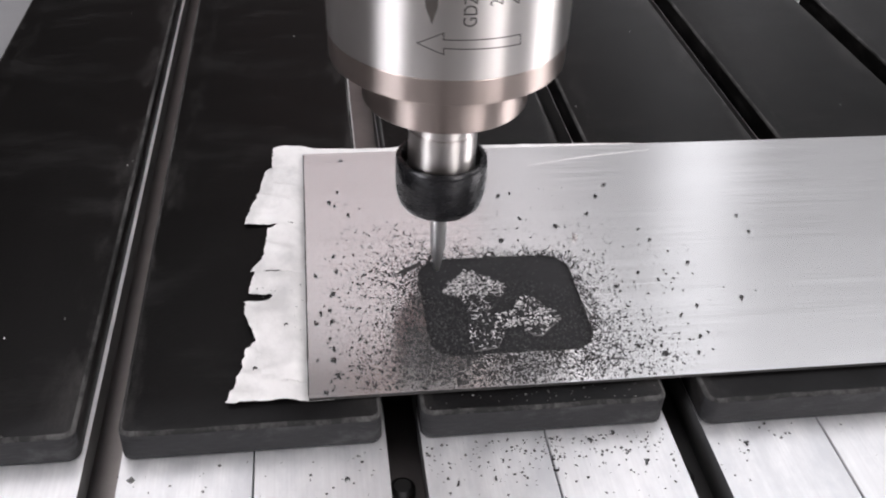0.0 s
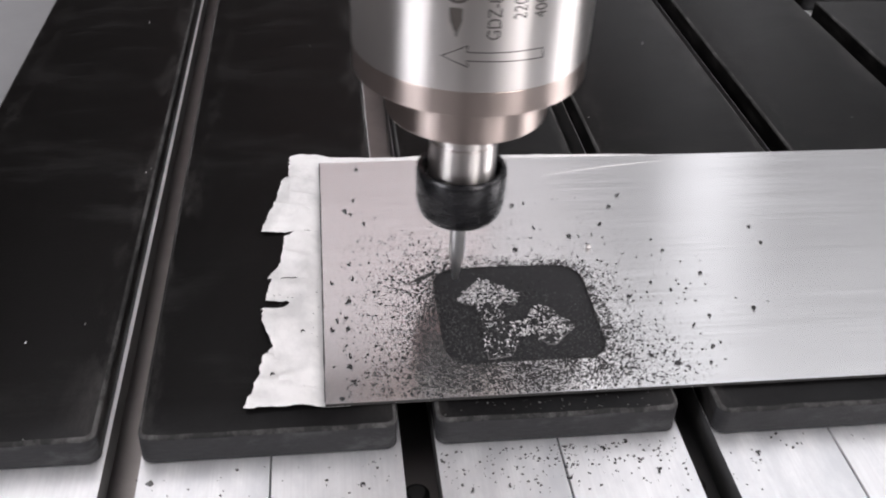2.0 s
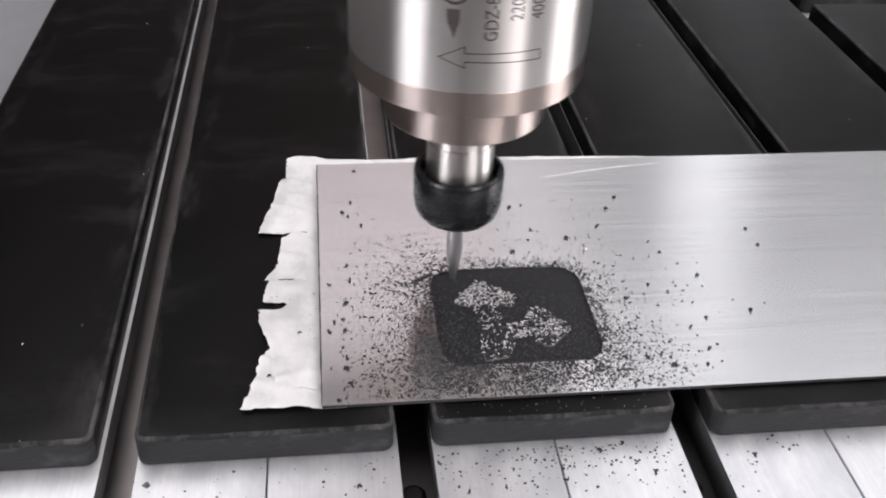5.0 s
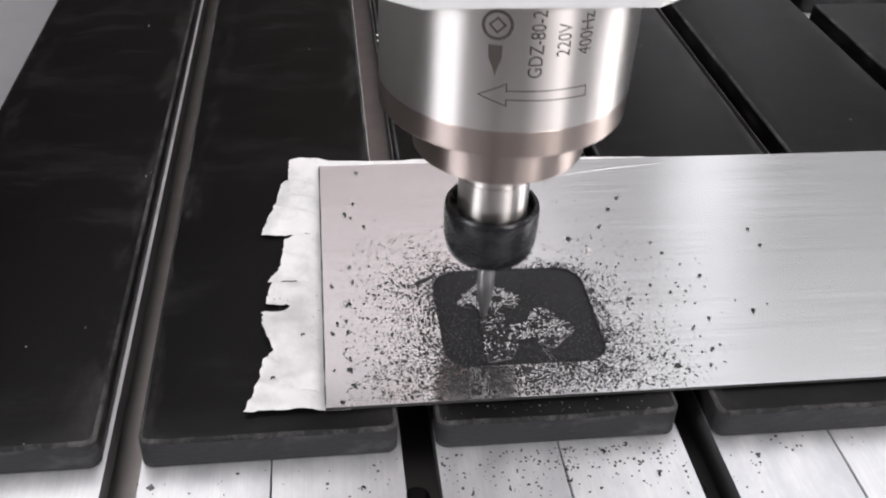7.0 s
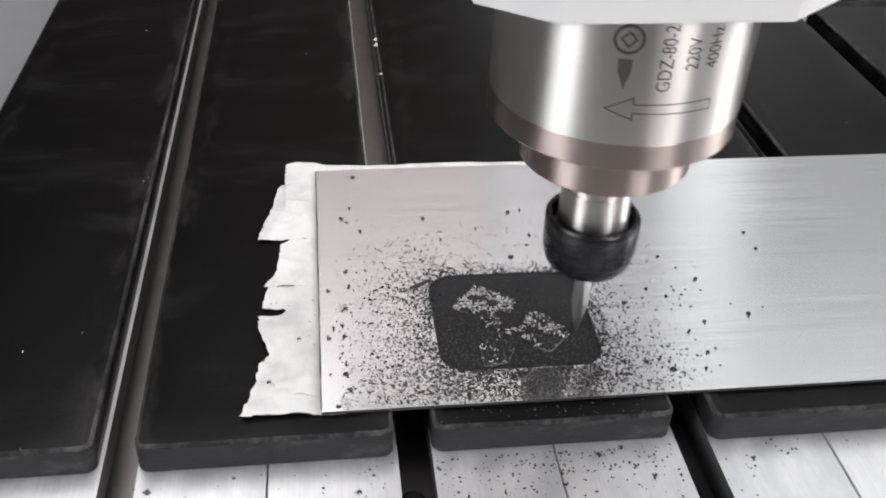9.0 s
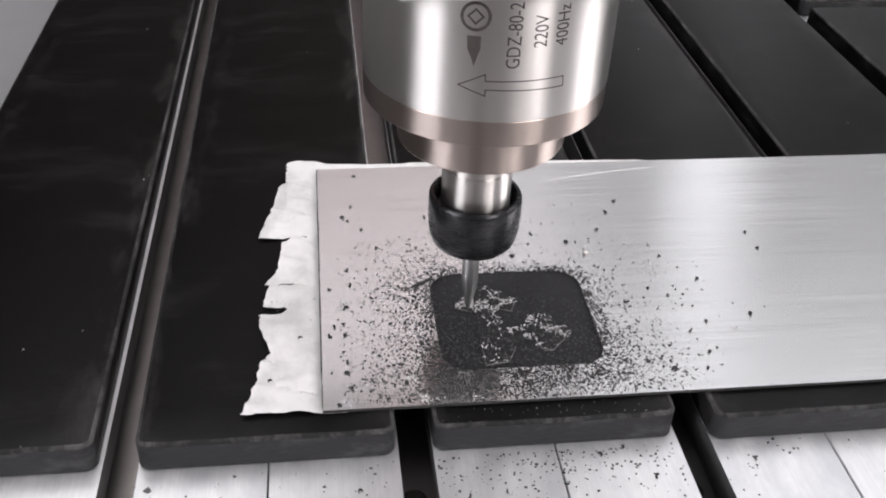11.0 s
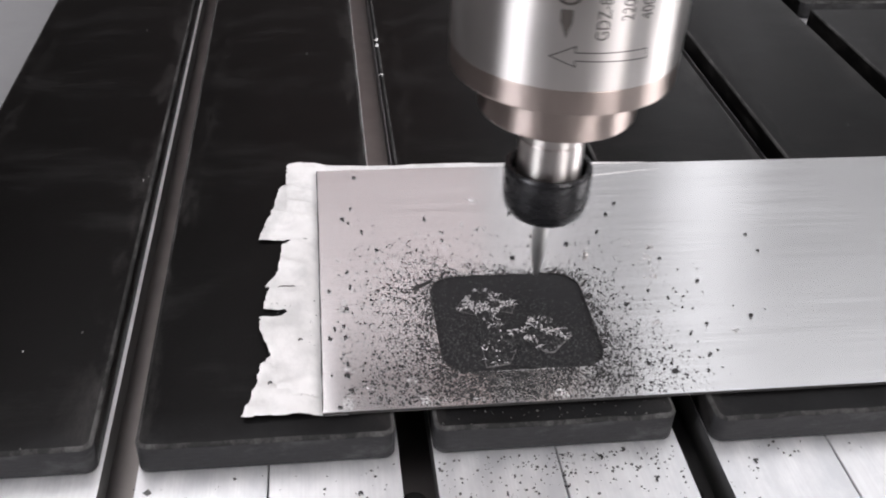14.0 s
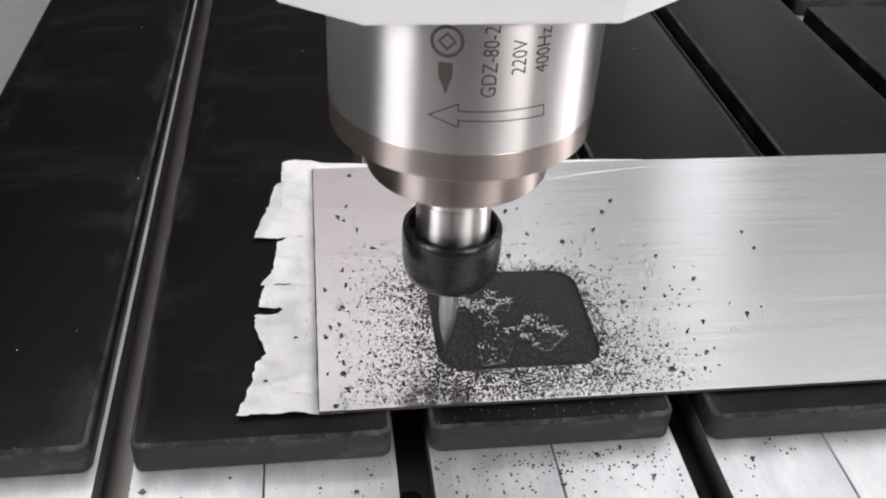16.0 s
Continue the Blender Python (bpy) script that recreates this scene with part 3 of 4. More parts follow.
def make_chips():
    rng = random.Random(11)
    data = ([], [])
    made = 0
    while made < 7600:
        x, y = rng.uniform(0.002, 0.150), rng.uniform(SY0 + 0.0006, 0.125)
        d = pocket_gap(x, y)
        if d < -0.0007:
            continue
        # thick to the left and in front of the recess, thin behind it
        side = 0.0050 + 0.0046 * max(0, min(1, (0.055 - x) / 0.02)) + 0.0042 * max(0, min(1, (0.05 - y) / 0.02)) - 0.0022 * max(0, min(1, (y - 0.075) / 0.01))
        clump = 0.65 + 0.7 * noise.noise(Vector((x * 140, y * 140, 3)))
        if rng.random() > math.exp(-max(d, 0) / side) * clump * (0.5 if d < 0 and y > 0.07 else 1.0):
            continue
        crumb(data, x, y, SHEET_Z1, rng.choice((0.0004, 0.0005, 0.0006, 0.0007, 0.0009, 0.0012)) * rng.uniform(0.75, 1.3), rng)
        made += 1
    for _ in range(3000):
        x, y = rng.gauss(0.068, 0.024), SY0 + 0.0006 + abs(rng.gauss(0.009, 0.006))
        if pocket_gap(x, y) > 0.0001 and 0.01 < x < 0.14 and rng.random() < 0.75 + 0.6 * noise.noise(Vector((x * 180, y * 180, 6))):
            crumb(data, x, y, SHEET_Z1, rng.choice((0.0005, 0.0006, 0.0008, 0.0011)) * rng.uniform(0.75, 1.25), rng)
    for _ in range(150):
        x, y = rng.uniform(0.008, 0.125), 0.085 + abs(rng.gauss(0, 0.020))
        if y < 0.15:
            crumb(data, x, y, SHEET_Z1, rng.uniform(0.0006, 0.0013), rng, 0.3)
    for _ in range(260):
        x, y = rng.gauss(0.062, 0.034), rng.gauss(0.046, 0.026)
        if SX0 + 0.001 < x < 0.2 and SY0 + 0.001 < y < 0.13 and pocket_gap(x, y) > 0.0004:
            crumb(data, x, y, SHEET_Z1, rng.uniform(0.0011, 0.0017), rng, 0.3)
    for _ in range(420):
        x, y = rng.gauss(0.068, 0.036), rng.gauss(0.052, 0.028)
        if SX0 + 0.004 < x < 0.3 and SY0 + 0.001 < y < SY1 and pocket_gap(x, y) > 0.0002:
            crumb(data, x, y, SHEET_Z1, rng.uniform(0.0005, 0.0013), rng)
    stuff("milling_crumbs", data, DARK_CHIP, "fine black milling crumbs scattered over the aluminium sheet", "chips")

    data = ([], [])
    for _ in range(3600):
        x, y = rng.uniform(POCKET_RECT[0] + 0.001, POCKET_RECT[1] - 0.001), rng.uniform(POCKET_RECT[2] + 0.001, POCKET_RECT[3] - 0.001)
        if pocket_gap(x, y) > -0.001 or (y > 0.066 and rng.random() < 0.8) or (x > 0.084 and y > 0.05 and rng.random() < 0.7):
            continue
        z = SHEET_Z1 - 0.0001 if in_outline(x, y, RELIEF) else SHEET_Z0 + 0.0007
        crumb(data, x, y, z, rng.uniform(0.0005, 0.0012), rng)
    stuff("recess_crumbs", data, RECESS_CHIP, "loose black crumbs lying in the milled recess", "chips")

    cells = {}
    for _ in range(4200):
        x, y = rng.uniform(0.047, 0.091), rng.uniform(0.0265, 0.076)
        roof = y > 0.0585
        clump = 1.0 + 1.6 * noise.noise(Vector((x * 230, y * 230, 8))) + 0.8 * noise.noise(Vector((x * 600, y * 600, 1)))
        if in_outline(x, y, RELIEF) and rng.random() < (1.0 if roof else 0.42 if x > 0.066 else 0.2) * clump:
            key = (round(x / 0.0035), round(y / 0.0035))
            ribbon(cells.setdefault(key, ([], [])), x - key[0] * 0.0035, y - key[1] * 0.0035, 0.0001, rng.uniform(0.0005, 0.0017), rng)
    for (i, j), data in sorted(cells.items()):
        ob = stuff("shaving_clump", data, LIGHT_CHIP, "clump of pale silvery shavings on the raised figure", "chips")
        ob.location = (i * 0.0035, j * 0.0035, SHEET_Z1)
        SHAVINGS.append(ob)

    data = ([], [])
    for _ in range(1500):
        x, y = rng.uniform(0.047, 0.091), rng.uniform(0.0265, 0.076)
        if in_outline(x, y, RELIEF) and rng.random() < 0.8 + 0.9 * noise.noise(Vector((x * 300, y * 300, 4))):
            crumb(data, x, y, SHEET_Z1 - 0.0001, rng.uniform(0.0004, 0.0011), rng, 0.3)
    stuff("grey_crumbs", data, MID_CHIP, "grey crumbs heaped on the raised figure", "chips")

    # grit on the bare table and on the boards' fronts
    data = ([], [])
    for _ in range(420):
        x = rng.gauss(0.075, 0.035) if rng.random() < 0.8 else rng.uniform(-0.08, 0.22)
        y = -0.0025 - abs(rng.gauss(0, 0.012))
        if abs((x - SLOT0 + PITCH / 2) % PITCH - PITCH / 2) < 0.0062:
            continue
        crumb(data, x, y, 0.0, rng.choice((0.0005, 0.0007, 0.001, 0.0014)), rng)
    for _ in range(40):
        x, y = rng.uniform(0.034, 0.116), rng.uniform(0.002, 0.0088)
        crumb(data, x, y, BOARD_TOP, rng.uniform(0.0005, 0.0011), rng)
    stuff("table_grit", data, GRIT, "scattered dark grit on the bare aluminium table", "grit")
    data = ([], [])
    for _ in range(70):
        crumb(data, rng.uniform(-0.024, -0.006), rng.uniform(0.012, 0.075), BOARD_TOP + 0.0013, rng.uniform(0.0004, 0.0008), rng)
    stuff("tape_grit", data, GRIT, "a few fine dark specks on the white tape", "grit")

    # single curled chips
    curls = [mesh_of("curled_chip", curl_mesh(s, w, s * 0.45), DARK_CHIP) for i, (s, w) in enumerate(((0.0016, 210), (0.0019, 170), (0.0013, 250), (0.0021, 130)))]
    spots = [(x, y, SHEET_Z1) for x, y in SINGLE] + [(x, y, 0.0001) for x, y in ON_TABLE] + [(x, y, BOARD_TOP + 0.0016) for x, y in ON_TAPE]
    for i, (x, y, z) in enumerate(spots):
        ob = new("curled_chip", curls[i % 4])
        s = rng.uniform(0.7, 1.05)
        ob.matrix_world = pose(x, y, z, 0, 0, rng.uniform(0, 360)) @ Matrix.Diagonal((s, s, s, 1))
        where = "aluminium sheet" if z == SHEET_Z1 else "bare aluminium table" if z < 0.01 else "white tape"
        tagged(ob, "small curled dark swarf chip on the " + where, "chip", "loose curled chips")


SINGLE = [(0.0101, 0.1333), (0.0056, 0.1246), (0.0082, 0.1223), (0.0132, 0.1147), (0.0062, 0.0875), (0.0069, 0.0774), (-0.0008, 0.0754),
          (0.0059, 0.0625), (0.0040, 0.0545), (0.0002, 0.0520), (-0.0011, 0.0474), (0.0050, 0.0466), (0.0051, 0.0328), (0.0043, 0.0261),
          (0.0061, 0.0191), (0.0013, 0.0121), (0.0125, 0.1588), (0.0804, 0.1251), (0.0858, 0.1276), (0.1241, 0.1236), (0.1160, 0.1098),
          (0.1298, 0.1323), (0.1382, 0.0884), (0.1492, 0.0714), (0.1817, 0.1033), (0.1825, 0.0910), (0.1339, 0.0624), (0.1355, 0.0412),
          (0.1435, 0.0454), (0.1624, 0.0485), (0.1354, 0.0198), (0.1228, 0.0193), (0.1144, 0.0244), (0.1158, 0.0601), (0.1267, 0.0673),
          (0.1001, 0.1002), (0.0867, 0.1085), (0.0758, 0.0935), (0.1392, 0.0281)]
ON_TABLE = [(0.0560, -0.0190), (0.0760, -0.0170), (0.0900, -0.0060), (0.0070, -0.0150), (0.0420, -0.0200), (0.1450, -0.0120), (0.1080, -0.0170), (0.0990, -0.0030)]
ON_TAPE = [(-0.0166, 0.0522), (-0.0120, 0.0471), (-0.0225, 0.0250)]
make_chips()


def lone_crumb(name, x, y, z, size, mat, label, seed):
    data = ([], [])
    crumb(data, 0, 0, 0, size, random.Random(seed))
    me = bpy.data.meshes.new(name)
    me.from_pydata(data[0], [], data[1])
    me.materials.append(mat)
    ob = new(name, me)
    ob.location = (x, y, z)
    return tagged(ob, label, "chip")


lone_crumb("crumb", -0.0622, -0.0083, 0.0, 0.0040, GRIT, "thick dark crumb on the bare aluminium table", 5)
bead = part("metal_bead", lathe([(0, 0.0021), (0.0006, 0.0020), (0.0010, 0.0016), (0.0012, 0.0010), (0.0009, 0.0003), (0, 0)], 16), SHAFT, smooth=60)
bead.location = (0.1069, 0.0920, SHEET_Z1)
tagged(bead, "shiny silver metal bead on the aluminium sheet", "bead")
for k, (x, y) in enumerate(FLECKS):
    lone_crumb("fleck", x, y, BOARD_TOP - 0.0002, 0.0011 + 0.0003 * (k % 3), LIGHT_CHIP if k % 3 == 0 else GRIT, "tiny pale fleck on a black board", 20 + k)
for k, (x, y) in enumerate(EDGE_FLECKS):
    lone_crumb("fleck", x, y, BOARD_TOP - 0.0002, 0.0034, LIGHT_CHIP, "pale chipped fleck on a black board's arris", 50 + k)
lone_crumb("crumb", -0.1115, 0.0502, BOARD_TOP, 0.0013, LIGHT_CHIP, "pale speck on a black board", 7)


def slot_bolt(x, y):
    bm = lathe([(0, 0.004), (0.003, 0.004), (0.0046, 0.0028), (0.0048, 0), (0, 0)], 20)
    ob = part("slot_bolt", bm, BOLT, smooth=35)
    ob.location = (x, y, -0.022)
    tagged(ob, "dark bolt head lying in a table slot", "bolt", "bolts in the slots")


def sliver():
    bm = bmesh.new()
    a, c = Vector((0.0298, 0.0733, SHEET_Z1)), Vector((0.0405, 0.0795, SHEET_Z1))
    side = Vector((-(c - a).y, (c - a).x, 0)).normalized() * 0.0012
    base = [bm.verts.new(p) for p in (a, a.lerp(c, 0.5) - side, c - side * 0.5, c + side, a.lerp(c, 0.4) + side)]
    top = [bm.verts.new(a.lerp(c, t) + Vector((0, 0, 0.0007))) for t in (0.3, 0.85)]
    bm.faces.new(base[::-1])
    for f in ((0, 1, 5), (1, 2, 6, 5), (2, 3, 6), (3, 4, 5, 6), (4, 0, 5)):
        bm.faces.new([(base + top)[k] for k in f])
    tagged(part("sliver", bm, DARK_CHIP), "long dark sliver beside the milled recess", "chip")


sliver()
slot_bolt(SLOT0 + PITCH * 2, -0.004)
slot_bolt(SLOT0 + PITCH * 3 + 0.001, -0.008)


# ---- spindle ----
def wrapped(bm, radius):
    """Bend a flat drawing (x: degrees round the body, y: height) onto the body's face."""
    for v in bm.verts:
        a = radians(v.co.x)
        r = radius + v.co.z
        v.co = Vector((r * math.sin(a), -r * math.cos(a), v.co.y))
    return bm


def band(pts, width, closed=True):
    """Outline drawing with the given line width in metres; x of pts in degrees."""
    k = 0.04 * math.pi / 180
    bm = bmesh.new()
    n = len(pts)
    for i in range(n if closed else n - 1):
        (x0, y0), (x1, y1) = pts[i], pts[(i + 1) % n]
        dx, dy = (x1 - x0) * k, y1 - y0
        length = math.hypot(dx, dy)
        ux, uy = dx / length, dy / length
        steps = max(1, int(length / 0.0012))
        rows = []
        for s in range(steps + 1):
            t = -width / 2 + (length + width) * s / steps
            cx, cy = x0 * k + ux * t, y0 + uy * t
            rows.append([bm.verts.new(((cx + sgn * -uy * width / 2) / k, cy + sgn * ux * width / 2, 0.00006 * (1 + 0.1 * (i % 3)))) for sgn in (-1, 1)])
        for a, b in zip(rows, rows[1:]):
            bm.faces.new((a[0], a[1], b[1], b[0]))
    return wrapped(bm, 0.04)


def hoop(degrees_at, height, radius, width, steps):
    """Closed ring drawing."""
    k = 0.04 * math.pi / 180
    bm = bmesh.new()
    rows = []
    for i in range(steps):
        c, s = math.cos(2 * math.pi * i / steps), math.sin(2 * math.pi * i / steps)
        rows.append([bm.verts.new((degrees_at + r * c / k, height + r * s, 0.00006)) for r in (radius - width / 2, radius + width / 2)])
    for i in range(steps):
        p, q = rows[i], rows[(i + 1) % steps]
        bm.faces.new((p[0], p[1], q[1], q[0]))
    return wrapped(bm, 0.04)


def etched_text(text, size, degrees_at, bottom, length):
    """Lettering that reads upwards along the body."""
    data = bpy.data.curves.new("lettering", "FONT")
    data.body, data.size = text, size
    data.offset = 0.0
    tmp = bpy.data.objects.new("lettering", data)
    scene.collection.objects.link(tmp)
    bpy.context.view_layer.update()
    me = bpy.data.meshes.new_from_object(tmp.evaluated_get(bpy.context.evaluated_depsgraph_get()))
    bpy.data.objects.remove(tmp)
    bm = bmesh.new()
    bm.from_mesh(me)
    bmesh.ops.subdivide_edges(bm, edges=[e for e in bm.edges if e.calc_length() > 0.0012], cuts=2)
    k = 0.04 * math.pi / 180
    wide = max(v.co.x for v in bm.verts)
    for v in bm.verts:
        x, y = v.co.x / wide * length, v.co.y
        v.co = Vector((degrees_at - y / k, bottom + x, 0.00006))
    return wrapped(bm, 0.04)


def make_spindle():
    sp = tagged(empty("spindle"), "stainless steel milling spindle with a black collet nut and white clamp", "spindle")
    part("body", lathe([(0, 0.30), (0.040, 0.30), (0.040, 0.1206), (0.0398, 0.1203), (0.0393, 0.1202)], 128), STEEL, sp, "polished stainless steel cylinder", smooth=30)
    part("lower_ring", lathe([(0.0390, 0.1203), (0.0396, 0.1202), (0.0398, 0.1199), (0.0398, 0.1120), (0.0395, 0.1116), (0.0275, 0.1115)], 128), RING, sp, "turned brownish steel ring", smooth=30)
    part("flange", lathe([(0.0287, 0.1118), (0.0287, 0.0958), (0.0284, 0.0953), (0.0278, 0.0950), (0.0120, 0.0950)], 112), RING, sp, "stepped steel nose flange", smooth=30)
    part("shaft", lathe([(0.0123, 0.0955), (0.0123, 0.0840), (0.0119, 0.0836), (0.0119, 0.0829), (0.0124, 0.0825), (0.0124, 0.0640)], 80), SHAFT, sp, "bright ground steel shaft", smooth=30)
    part("collet_nut", lathe([(0.0126, 0.0650), (0.0134, 0.0652), (0.0143, 0.0698), (0.0150, 0.0710), (0.0160, 0.0709), (0.0166, 0.0701), (0.0168, 0.0688),
                              (0.0168, 0.0618), (0.0167, 0.0612), (0.0167, 0.0588), (0.0165, 0.0565), (0.0160, 0.0540), (0.0152, 0.0518), (0.0142, 0.0505),
                              (0.0130, 0.0500), (0.0060, 0.0500), (0.0056, 0.0508), (0.0033, 0.0508)], 96), NUT, sp, "blackened steel collet nut", smooth=35)
    part("cutter", lathe([(0.0031, 0.0530), (0.0031, 0.0318), (0.0029, 0.0295), (0.0020, 0.0234), (0.0010, 0.0185), (0.0004, 0.0167), (0, 0.0164)], 32), CARBIDE, sp, "tapered carbide cutter", smooth=40)
    # etched marks
    part("arrow_mark", band([(-21.1, 0.1317), (-10.0, 0.1356), (-9.9, 0.1335), (24.4, 0.1335), (24.8, 0.1303), (-9.7, 0.1308), (-9.6, 0.1288)], 0.00034), INK, sp, "etched outline arrow")
    part("round_emblem", hoop(-15.3, 0.1527, 0.0039, 0.0009, 40), INK, sp, "dark round emblem")
    part("emblem_core", hoop(-15.3, 0.1527, 0.0021, 0.0008, 4), INK, sp, "dark diamond mark")
    bm = bmesh.new()
    quad = [(-18.4, 0.1470), (-12.8, 0.1470), (-12.8, 0.1432), (-14.2, 0.1400), (-15.0, 0.1378), (-16.2, 0.1402), (-18.0, 0.1430)]
    bm.faces.new([bm.verts.new((x, y, 0.00006)) for x, y in quad])
    part("emblem_tail", wrapped(bm, 0.04), INK, sp, "dark wedge mark")
    part("lettering", etched_text("GDZ-80-2", 0.0058, 3.6, 0.1374, 0.0198), INK, sp, "etched lettering")
    part("lettering", etched_text("220V", 0.0058, 14.6, 0.1435, 0.0098), INK, sp, "etched lettering")
    part("lettering", etched_text("400Hz", 0.0058, 24.2, 0.1433, 0.0123), INK, sp, "etched lettering")
    # clamp halves
    z0, z1 = 0.1598, 0.262
    front = [(-0.0525, -0.0180), (-0.0525, -0.0305), (-0.0320, -0.0455), (0.0315, -0.0455), (0.0515, -0.0305), (0.0515, -0.0180)]
    arc = [(0.0402 * math.cos(radians(a)), 0.0402 * math.sin(radians(a))) for a in range(-27, -154, -9)]
    bm = prism(front + arc, z0, z1)
    bmesh.ops.bevel(bm, geom=[e for e in bm.edges if all(abs(v.co.z - z0) < 1e-6 for v in e.verts)], offset=0.0006, segments=2, affect="EDGES")
    part("clamp", bm, WHITE, sp, "white enamelled clamp", smooth=30)
    for sgn in (-1, 1):
        x0, x1 = sorted((sgn * 0.0705, sgn * 0.0405))
        part("clamp_ear", box(bmesh.new(), x0, x1, -0.0178, 0.040, z0, z1, 0.0008), WHITE, sp, "white enamelled clamp ear")
        screw = lathe([(0, 0.003), (0.0030, 0.003), (0.0032, 0.006), (0.0058, 0.006), (0.0062, 0.005), (0.0062, 0), (0, 0)], 24)
        screw.transform(Matrix.Translation((sgn * 0.0605, -0.0178, 0.1745)) @ Matrix.Rotation(radians(90), 4, "X"))
        part("screw", screw, BOLT, sp, "dark socket screw", smooth=35)
    part("carriage", box(bmesh.new(), -0.085, 0.085, 0.0402, 0.072, 0.150, 0.34, 0.002), WHITE, sp, "white carriage plate behind the spindle")
    return sp


spindle = make_spindle()

# cutter's way: seconds, axis x, axis y, lift
CUT = [
    (0, 0.0468, 0.0759, -0.0036),
    (0.2, 0.0419, 0.0773, -0.0030),
    (0.4, 0.0519, 0.0770, -0.0030),
    (0.5, 0.0578, 0.0762, -0.0037),
    (0.6, 0.0599, 0.0771, -0.0030),
    (0.8, 0.0499, 0.0751, -0.0030),
    (1, 0.0420, 0.0758, -0.0035),
    (1.2, 0.0506, 0.0759, -0.0030),
    (1.4, 0.0610, 0.0761, -0.0030),
    (1.5, 0.0590, 0.0759, -0.0036),
    (1.6, 0.0528, 0.0754, -0.0030),
    (1.8, 0.0418, 0.0761, -0.0030),
    (2, 0.0483, 0.0757, -0.0036),
    (2.2, 0.0599, 0.0758, -0.0030),
    (2.4, 0.0549, 0.0762, -0.0030),
    (2.5, 0.0472, 0.0763, -0.0036),
    (2.6, 0.0426, 0.0771, -0.0030),
    (2.8, 0.0485, 0.0767, -0.0030),
    (3, 0.0598, 0.0760, -0.0035),
    (3.2, 0.0595, 0.0765, -0.0030),
    (3.4, 0.0452, 0.0772, -0.0030),
    (3.5, 0.0426, 0.0762, -0.0035),
    (3.6, 0.0440, 0.0773, -0.0030),
    (3.8, 0.0579, 0.0767, -0.0030),
    (4, 0.0601, 0.0767, -0.0036),
    (4.2, 0.0473, 0.0768, -0.0037),
    (4.35, 0.0415, 0.0758, -0.0036),
    (4.77, 0.0602, 0.0760, -0.0036),
    (5.18, 0.0415, 0.0764, -0.0036),
    (5.6, 0.0602, 0.0768, -0.0036),
    (6.02, 0.0420, 0.0776, -0.0036),
    (6.3, 0.0597, 0.0719, 0.0036),
    (6.5, 0.0585, 0.0676, 0.0027),
    (6.7, 0.0568, 0.0626, 0.0005),
    (6.9, 0.0564, 0.0583, -0.0018),
    (7, 0.0562, 0.0530, -0.0036),
    (7.1, 0.0565, 0.0452, -0.0030),
    (7.3, 0.0575, 0.0315, -0.0030),
    (7.5, 0.0611, 0.0319, -0.0049),
    (7.7, 0.0685, 0.0355, -0.0030),
    (7.9, 0.0688, 0.0381, -0.0030),
    (8, 0.0718, 0.0403, -0.0037),
    (8.1, 0.0780, 0.0409, -0.0030),
    (8.3, 0.0779, 0.0355, -0.0030),
    (8.5, 0.0822, 0.0322, -0.0034),
    (8.7, 0.0881, 0.0306, -0.0030),
    (8.9, 0.0942, 0.0401, -0.0030),
    (9, 0.0930, 0.0468, -0.0039),
    (9.1, 0.0888, 0.0510, -0.0030),
    (9.2, 0.0820, 0.0573, -0.0038),
    (9.6, 0.0690, 0.0650, -0.0036),
    (10.1, 0.0610, 0.0715, -0.0036),
    (10.6, 0.0540, 0.0690, -0.0036),
    (11, 0.0525, 0.0610, -0.0036),
    (11.3, 0.0544, 0.0605, -0.0039),
    (11.5, 0.0572, 0.0633, -0.0035),
    (11.7, 0.0583, 0.0667, -0.0003),
    (11.9, 0.0579, 0.0659, 0.0024),
    (12, 0.0561, 0.0635, 0.0030),
    (12.1, 0.0522, 0.0558, 0.0023),
    (12.3, 0.0440, 0.0419, 0.0022),
    (12.5, 0.0428, 0.0396, 0.0019),
    (12.7, 0.0419, 0.0349, -0.0015),
    (12.9, 0.0417, 0.0368, -0.0030),
    (13, 0.0412, 0.0426, -0.0034),
    (13.1, 0.0415, 0.0518, -0.0030),
    (13.2, 0.0419, 0.0610, -0.0030),
    (13.4, 0.0424, 0.0770, -0.0030),
    (13.5, 0.0452, 0.0804, -0.0037),
    (13.6, 0.0520, 0.0821, -0.0030),
    (13.8, 0.0683, 0.0816, -0.0030),
    (14, 0.0833, 0.0815, -0.0038),
    (14.2, 0.0988, 0.0772, -0.0030),
    (14.4, 0.1018, 0.0640, -0.0030),
    (14.5, 0.1004, 0.0572, -0.0037),
    (14.6, 0.1018, 0.0468, -0.0030),
    (14.8, 0.1030, 0.0325, -0.0030),
    (15, 0.0927, 0.0256, -0.0042),
    (15.2, 0.0770, 0.0235, -0.0030),
    (15.4, 0.0606, 0.0243, -0.0030),
    (15.5, 0.0510, 0.0265, -0.0045),
    (15.6, 0.0448, 0.0298, -0.0030),
    (15.7, 0.0417, 0.0346, -0.0030),
    (15.8, 0.0413, 0.0356, -0.0025),
    (15.9, 0.0413, 0.0354, -0.0015),
    (16, 0.0421, 0.0372, -0.0004),
]


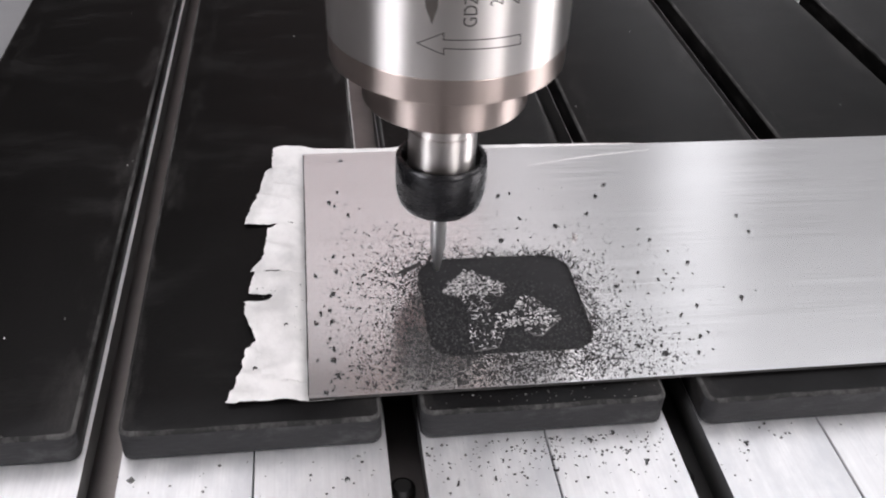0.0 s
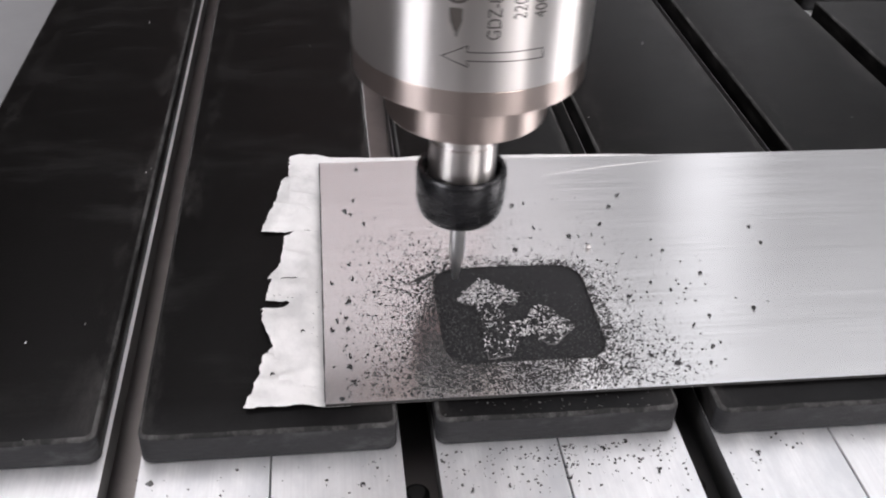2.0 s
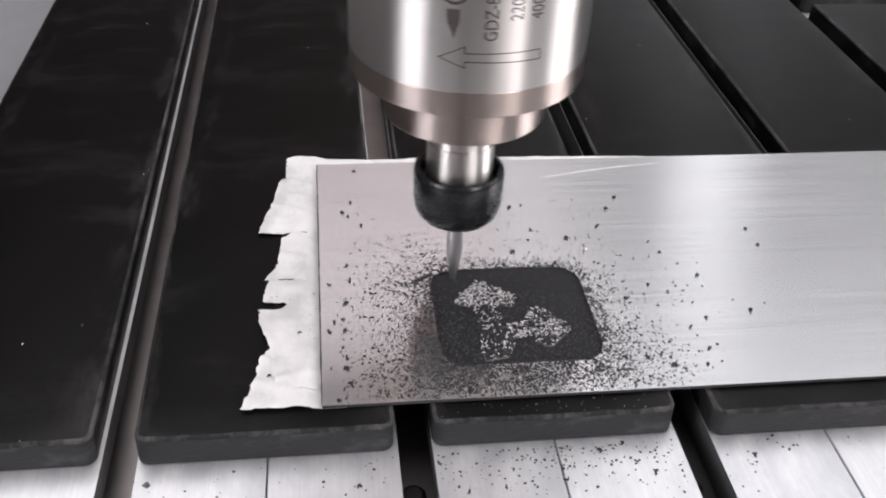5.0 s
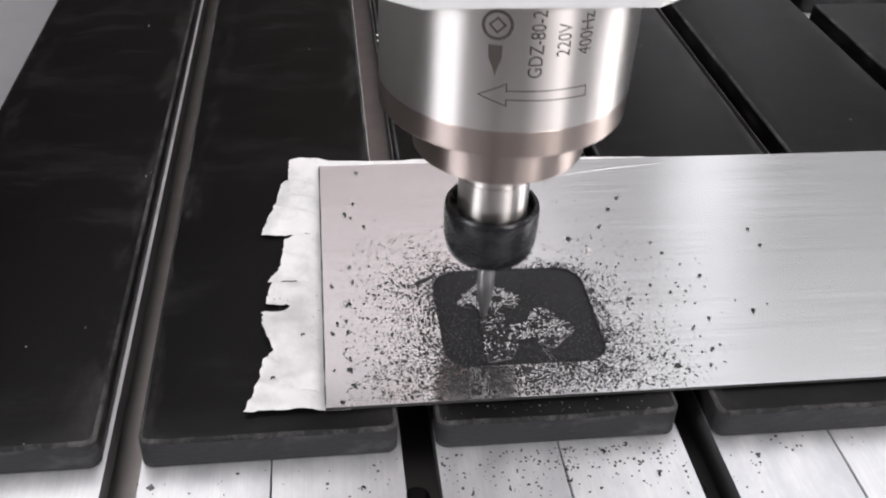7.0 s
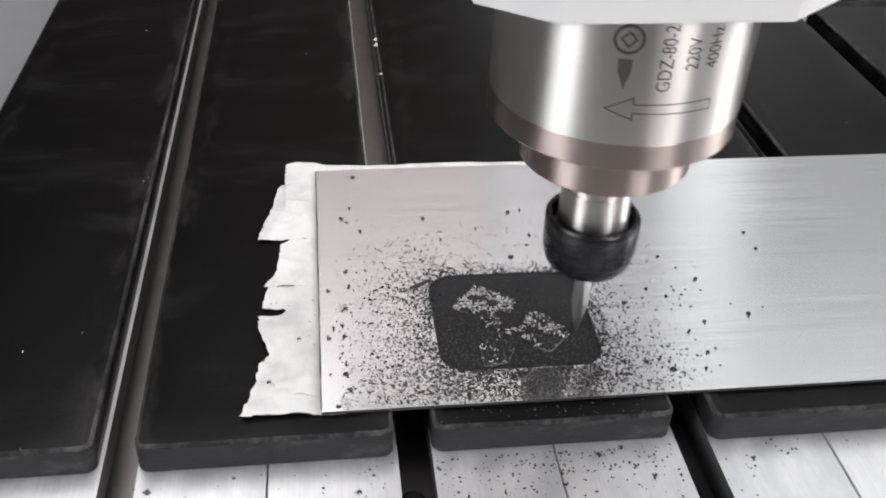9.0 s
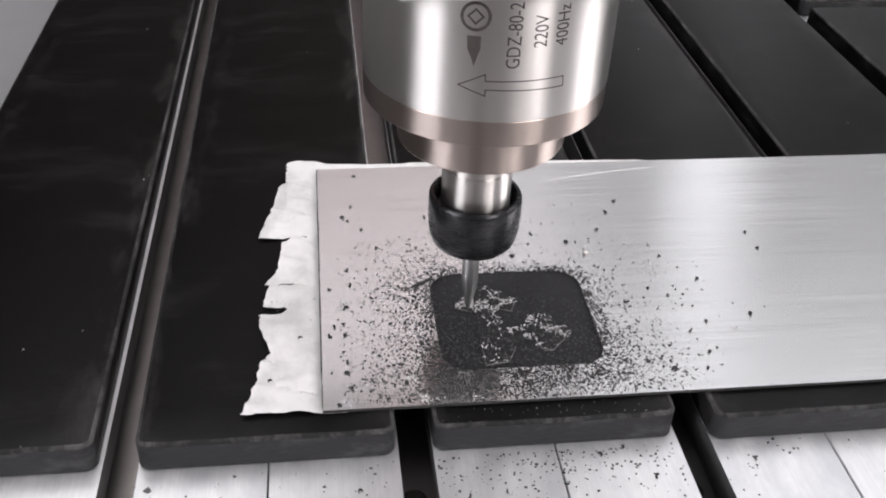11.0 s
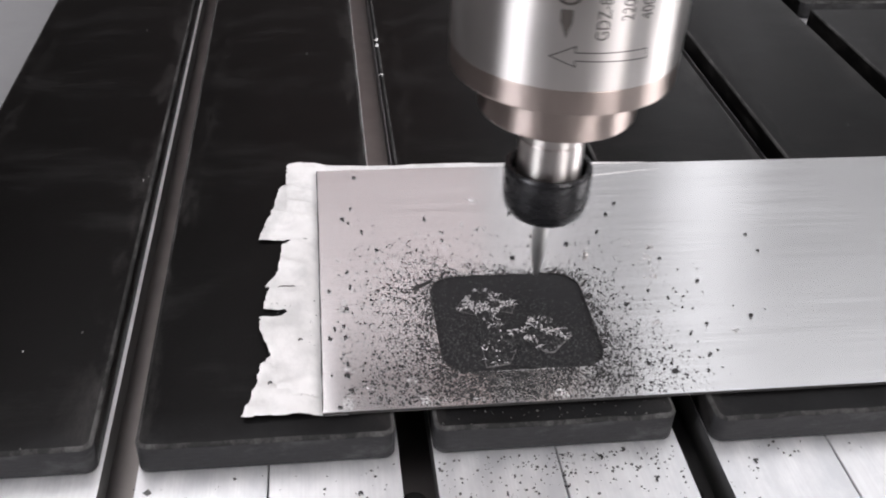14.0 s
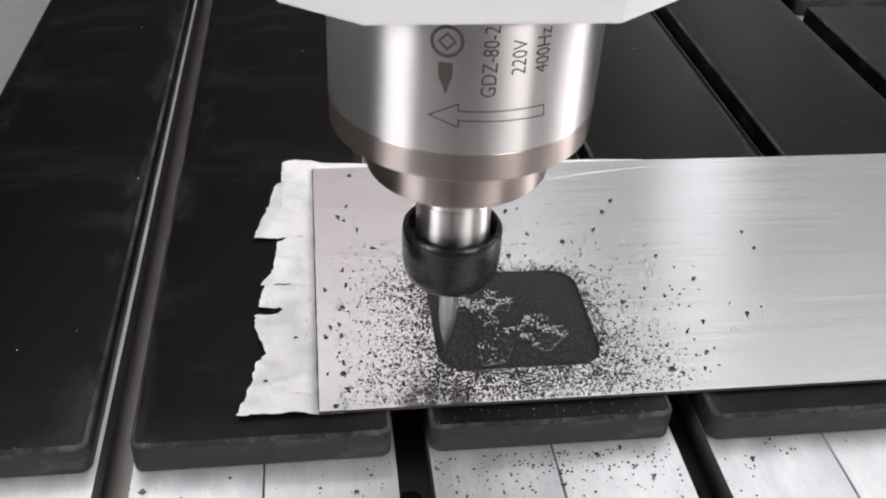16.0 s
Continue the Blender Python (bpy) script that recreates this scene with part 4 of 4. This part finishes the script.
# chips that the cutter throws out: start, landing, time of the throw
THROWN = [((0.0600, 0.0420), (0.0490, 0.1130), 7.60), ((0.0640, 0.0420), (0.0480, 0.1075), 7.75), ((0.0660, 0.0420), (0.0420, 0.1240), 7.90),
          ((0.0770, 0.0450), (0.0640, 0.1145), 8.20), ((0.0430, 0.0700), (0.0195, 0.1020), 9.90)]


def make_thrown():
    made = []
    for i, (start, end, t) in enumerate(THROWN):
        s = 0.0010 + 0.0002 * (i % 3)
        ob = part("flying_chip", curl_mesh(s, 160 + 20 * i, s * 0.5), DARK_CHIP)
        made.append(tagged(ob, "small dark chip thrown out of the recess onto the sheet", "chip", "thrown chips"))
    return made


thrown = make_thrown()


def sweep_shavings():
    """The cutter brushes part of the shavings off the figure onto the sheet."""
    rng = random.Random(23)
    for ob in SHAVINGS:
        x, y, z = ob.location
        met = [t for t, cx, cy, lift in CUT if t > 6.6 and lift < 0.001 and math.hypot(cx - x, cy - y) < 0.0065]
        away = rng.uniform(0, 6.28)
        far = rng.uniform(0.050, 0.090)
        if not met or rng.random() > 0.62:
            continue
        t = met[0] + rng.uniform(-0.05, 0.05)
        ex, ey = max(0.004, 0.069 + far * math.cos(away)), min(0.150, max(SY0 + 0.003, 0.054 + far * math.sin(away)))
        walk(ob, [(0, pose(x, y, z)), (t, pose(x, y, z)), (t + 0.1, pose((x + ex) / 2, (y + ey) / 2, z + 0.010, 0, 0, 40)),
                  (t + 0.2, pose(ex, ey, SHEET_Z1, 0, 0, 80)), (16, pose(ex, ey, SHEET_Z1, 0, 0, 80))])


def motions():
    sweep_shavings()
    for ob, (start, end, t) in zip(thrown, THROWN):
        low = SHEET_Z0 + 0.0008
        mid = [(a + c) / 2 for a, c in zip(start, end)]
        walk(ob, [(0, pose(*start, low)), (t, pose(*start, low)), (t + 0.1, pose(*mid, SHEET_Z1 + 0.012, 0, 0, 50)),
                  (t + 0.2, pose(*end, SHEET_Z1, 0, 0, 110)), (16, pose(*end, SHEET_Z1, 0, 0, 110))])
    walk(spindle, [(t, pose(x, y, lift)) for t, x, y, lift in CUT])


motions()
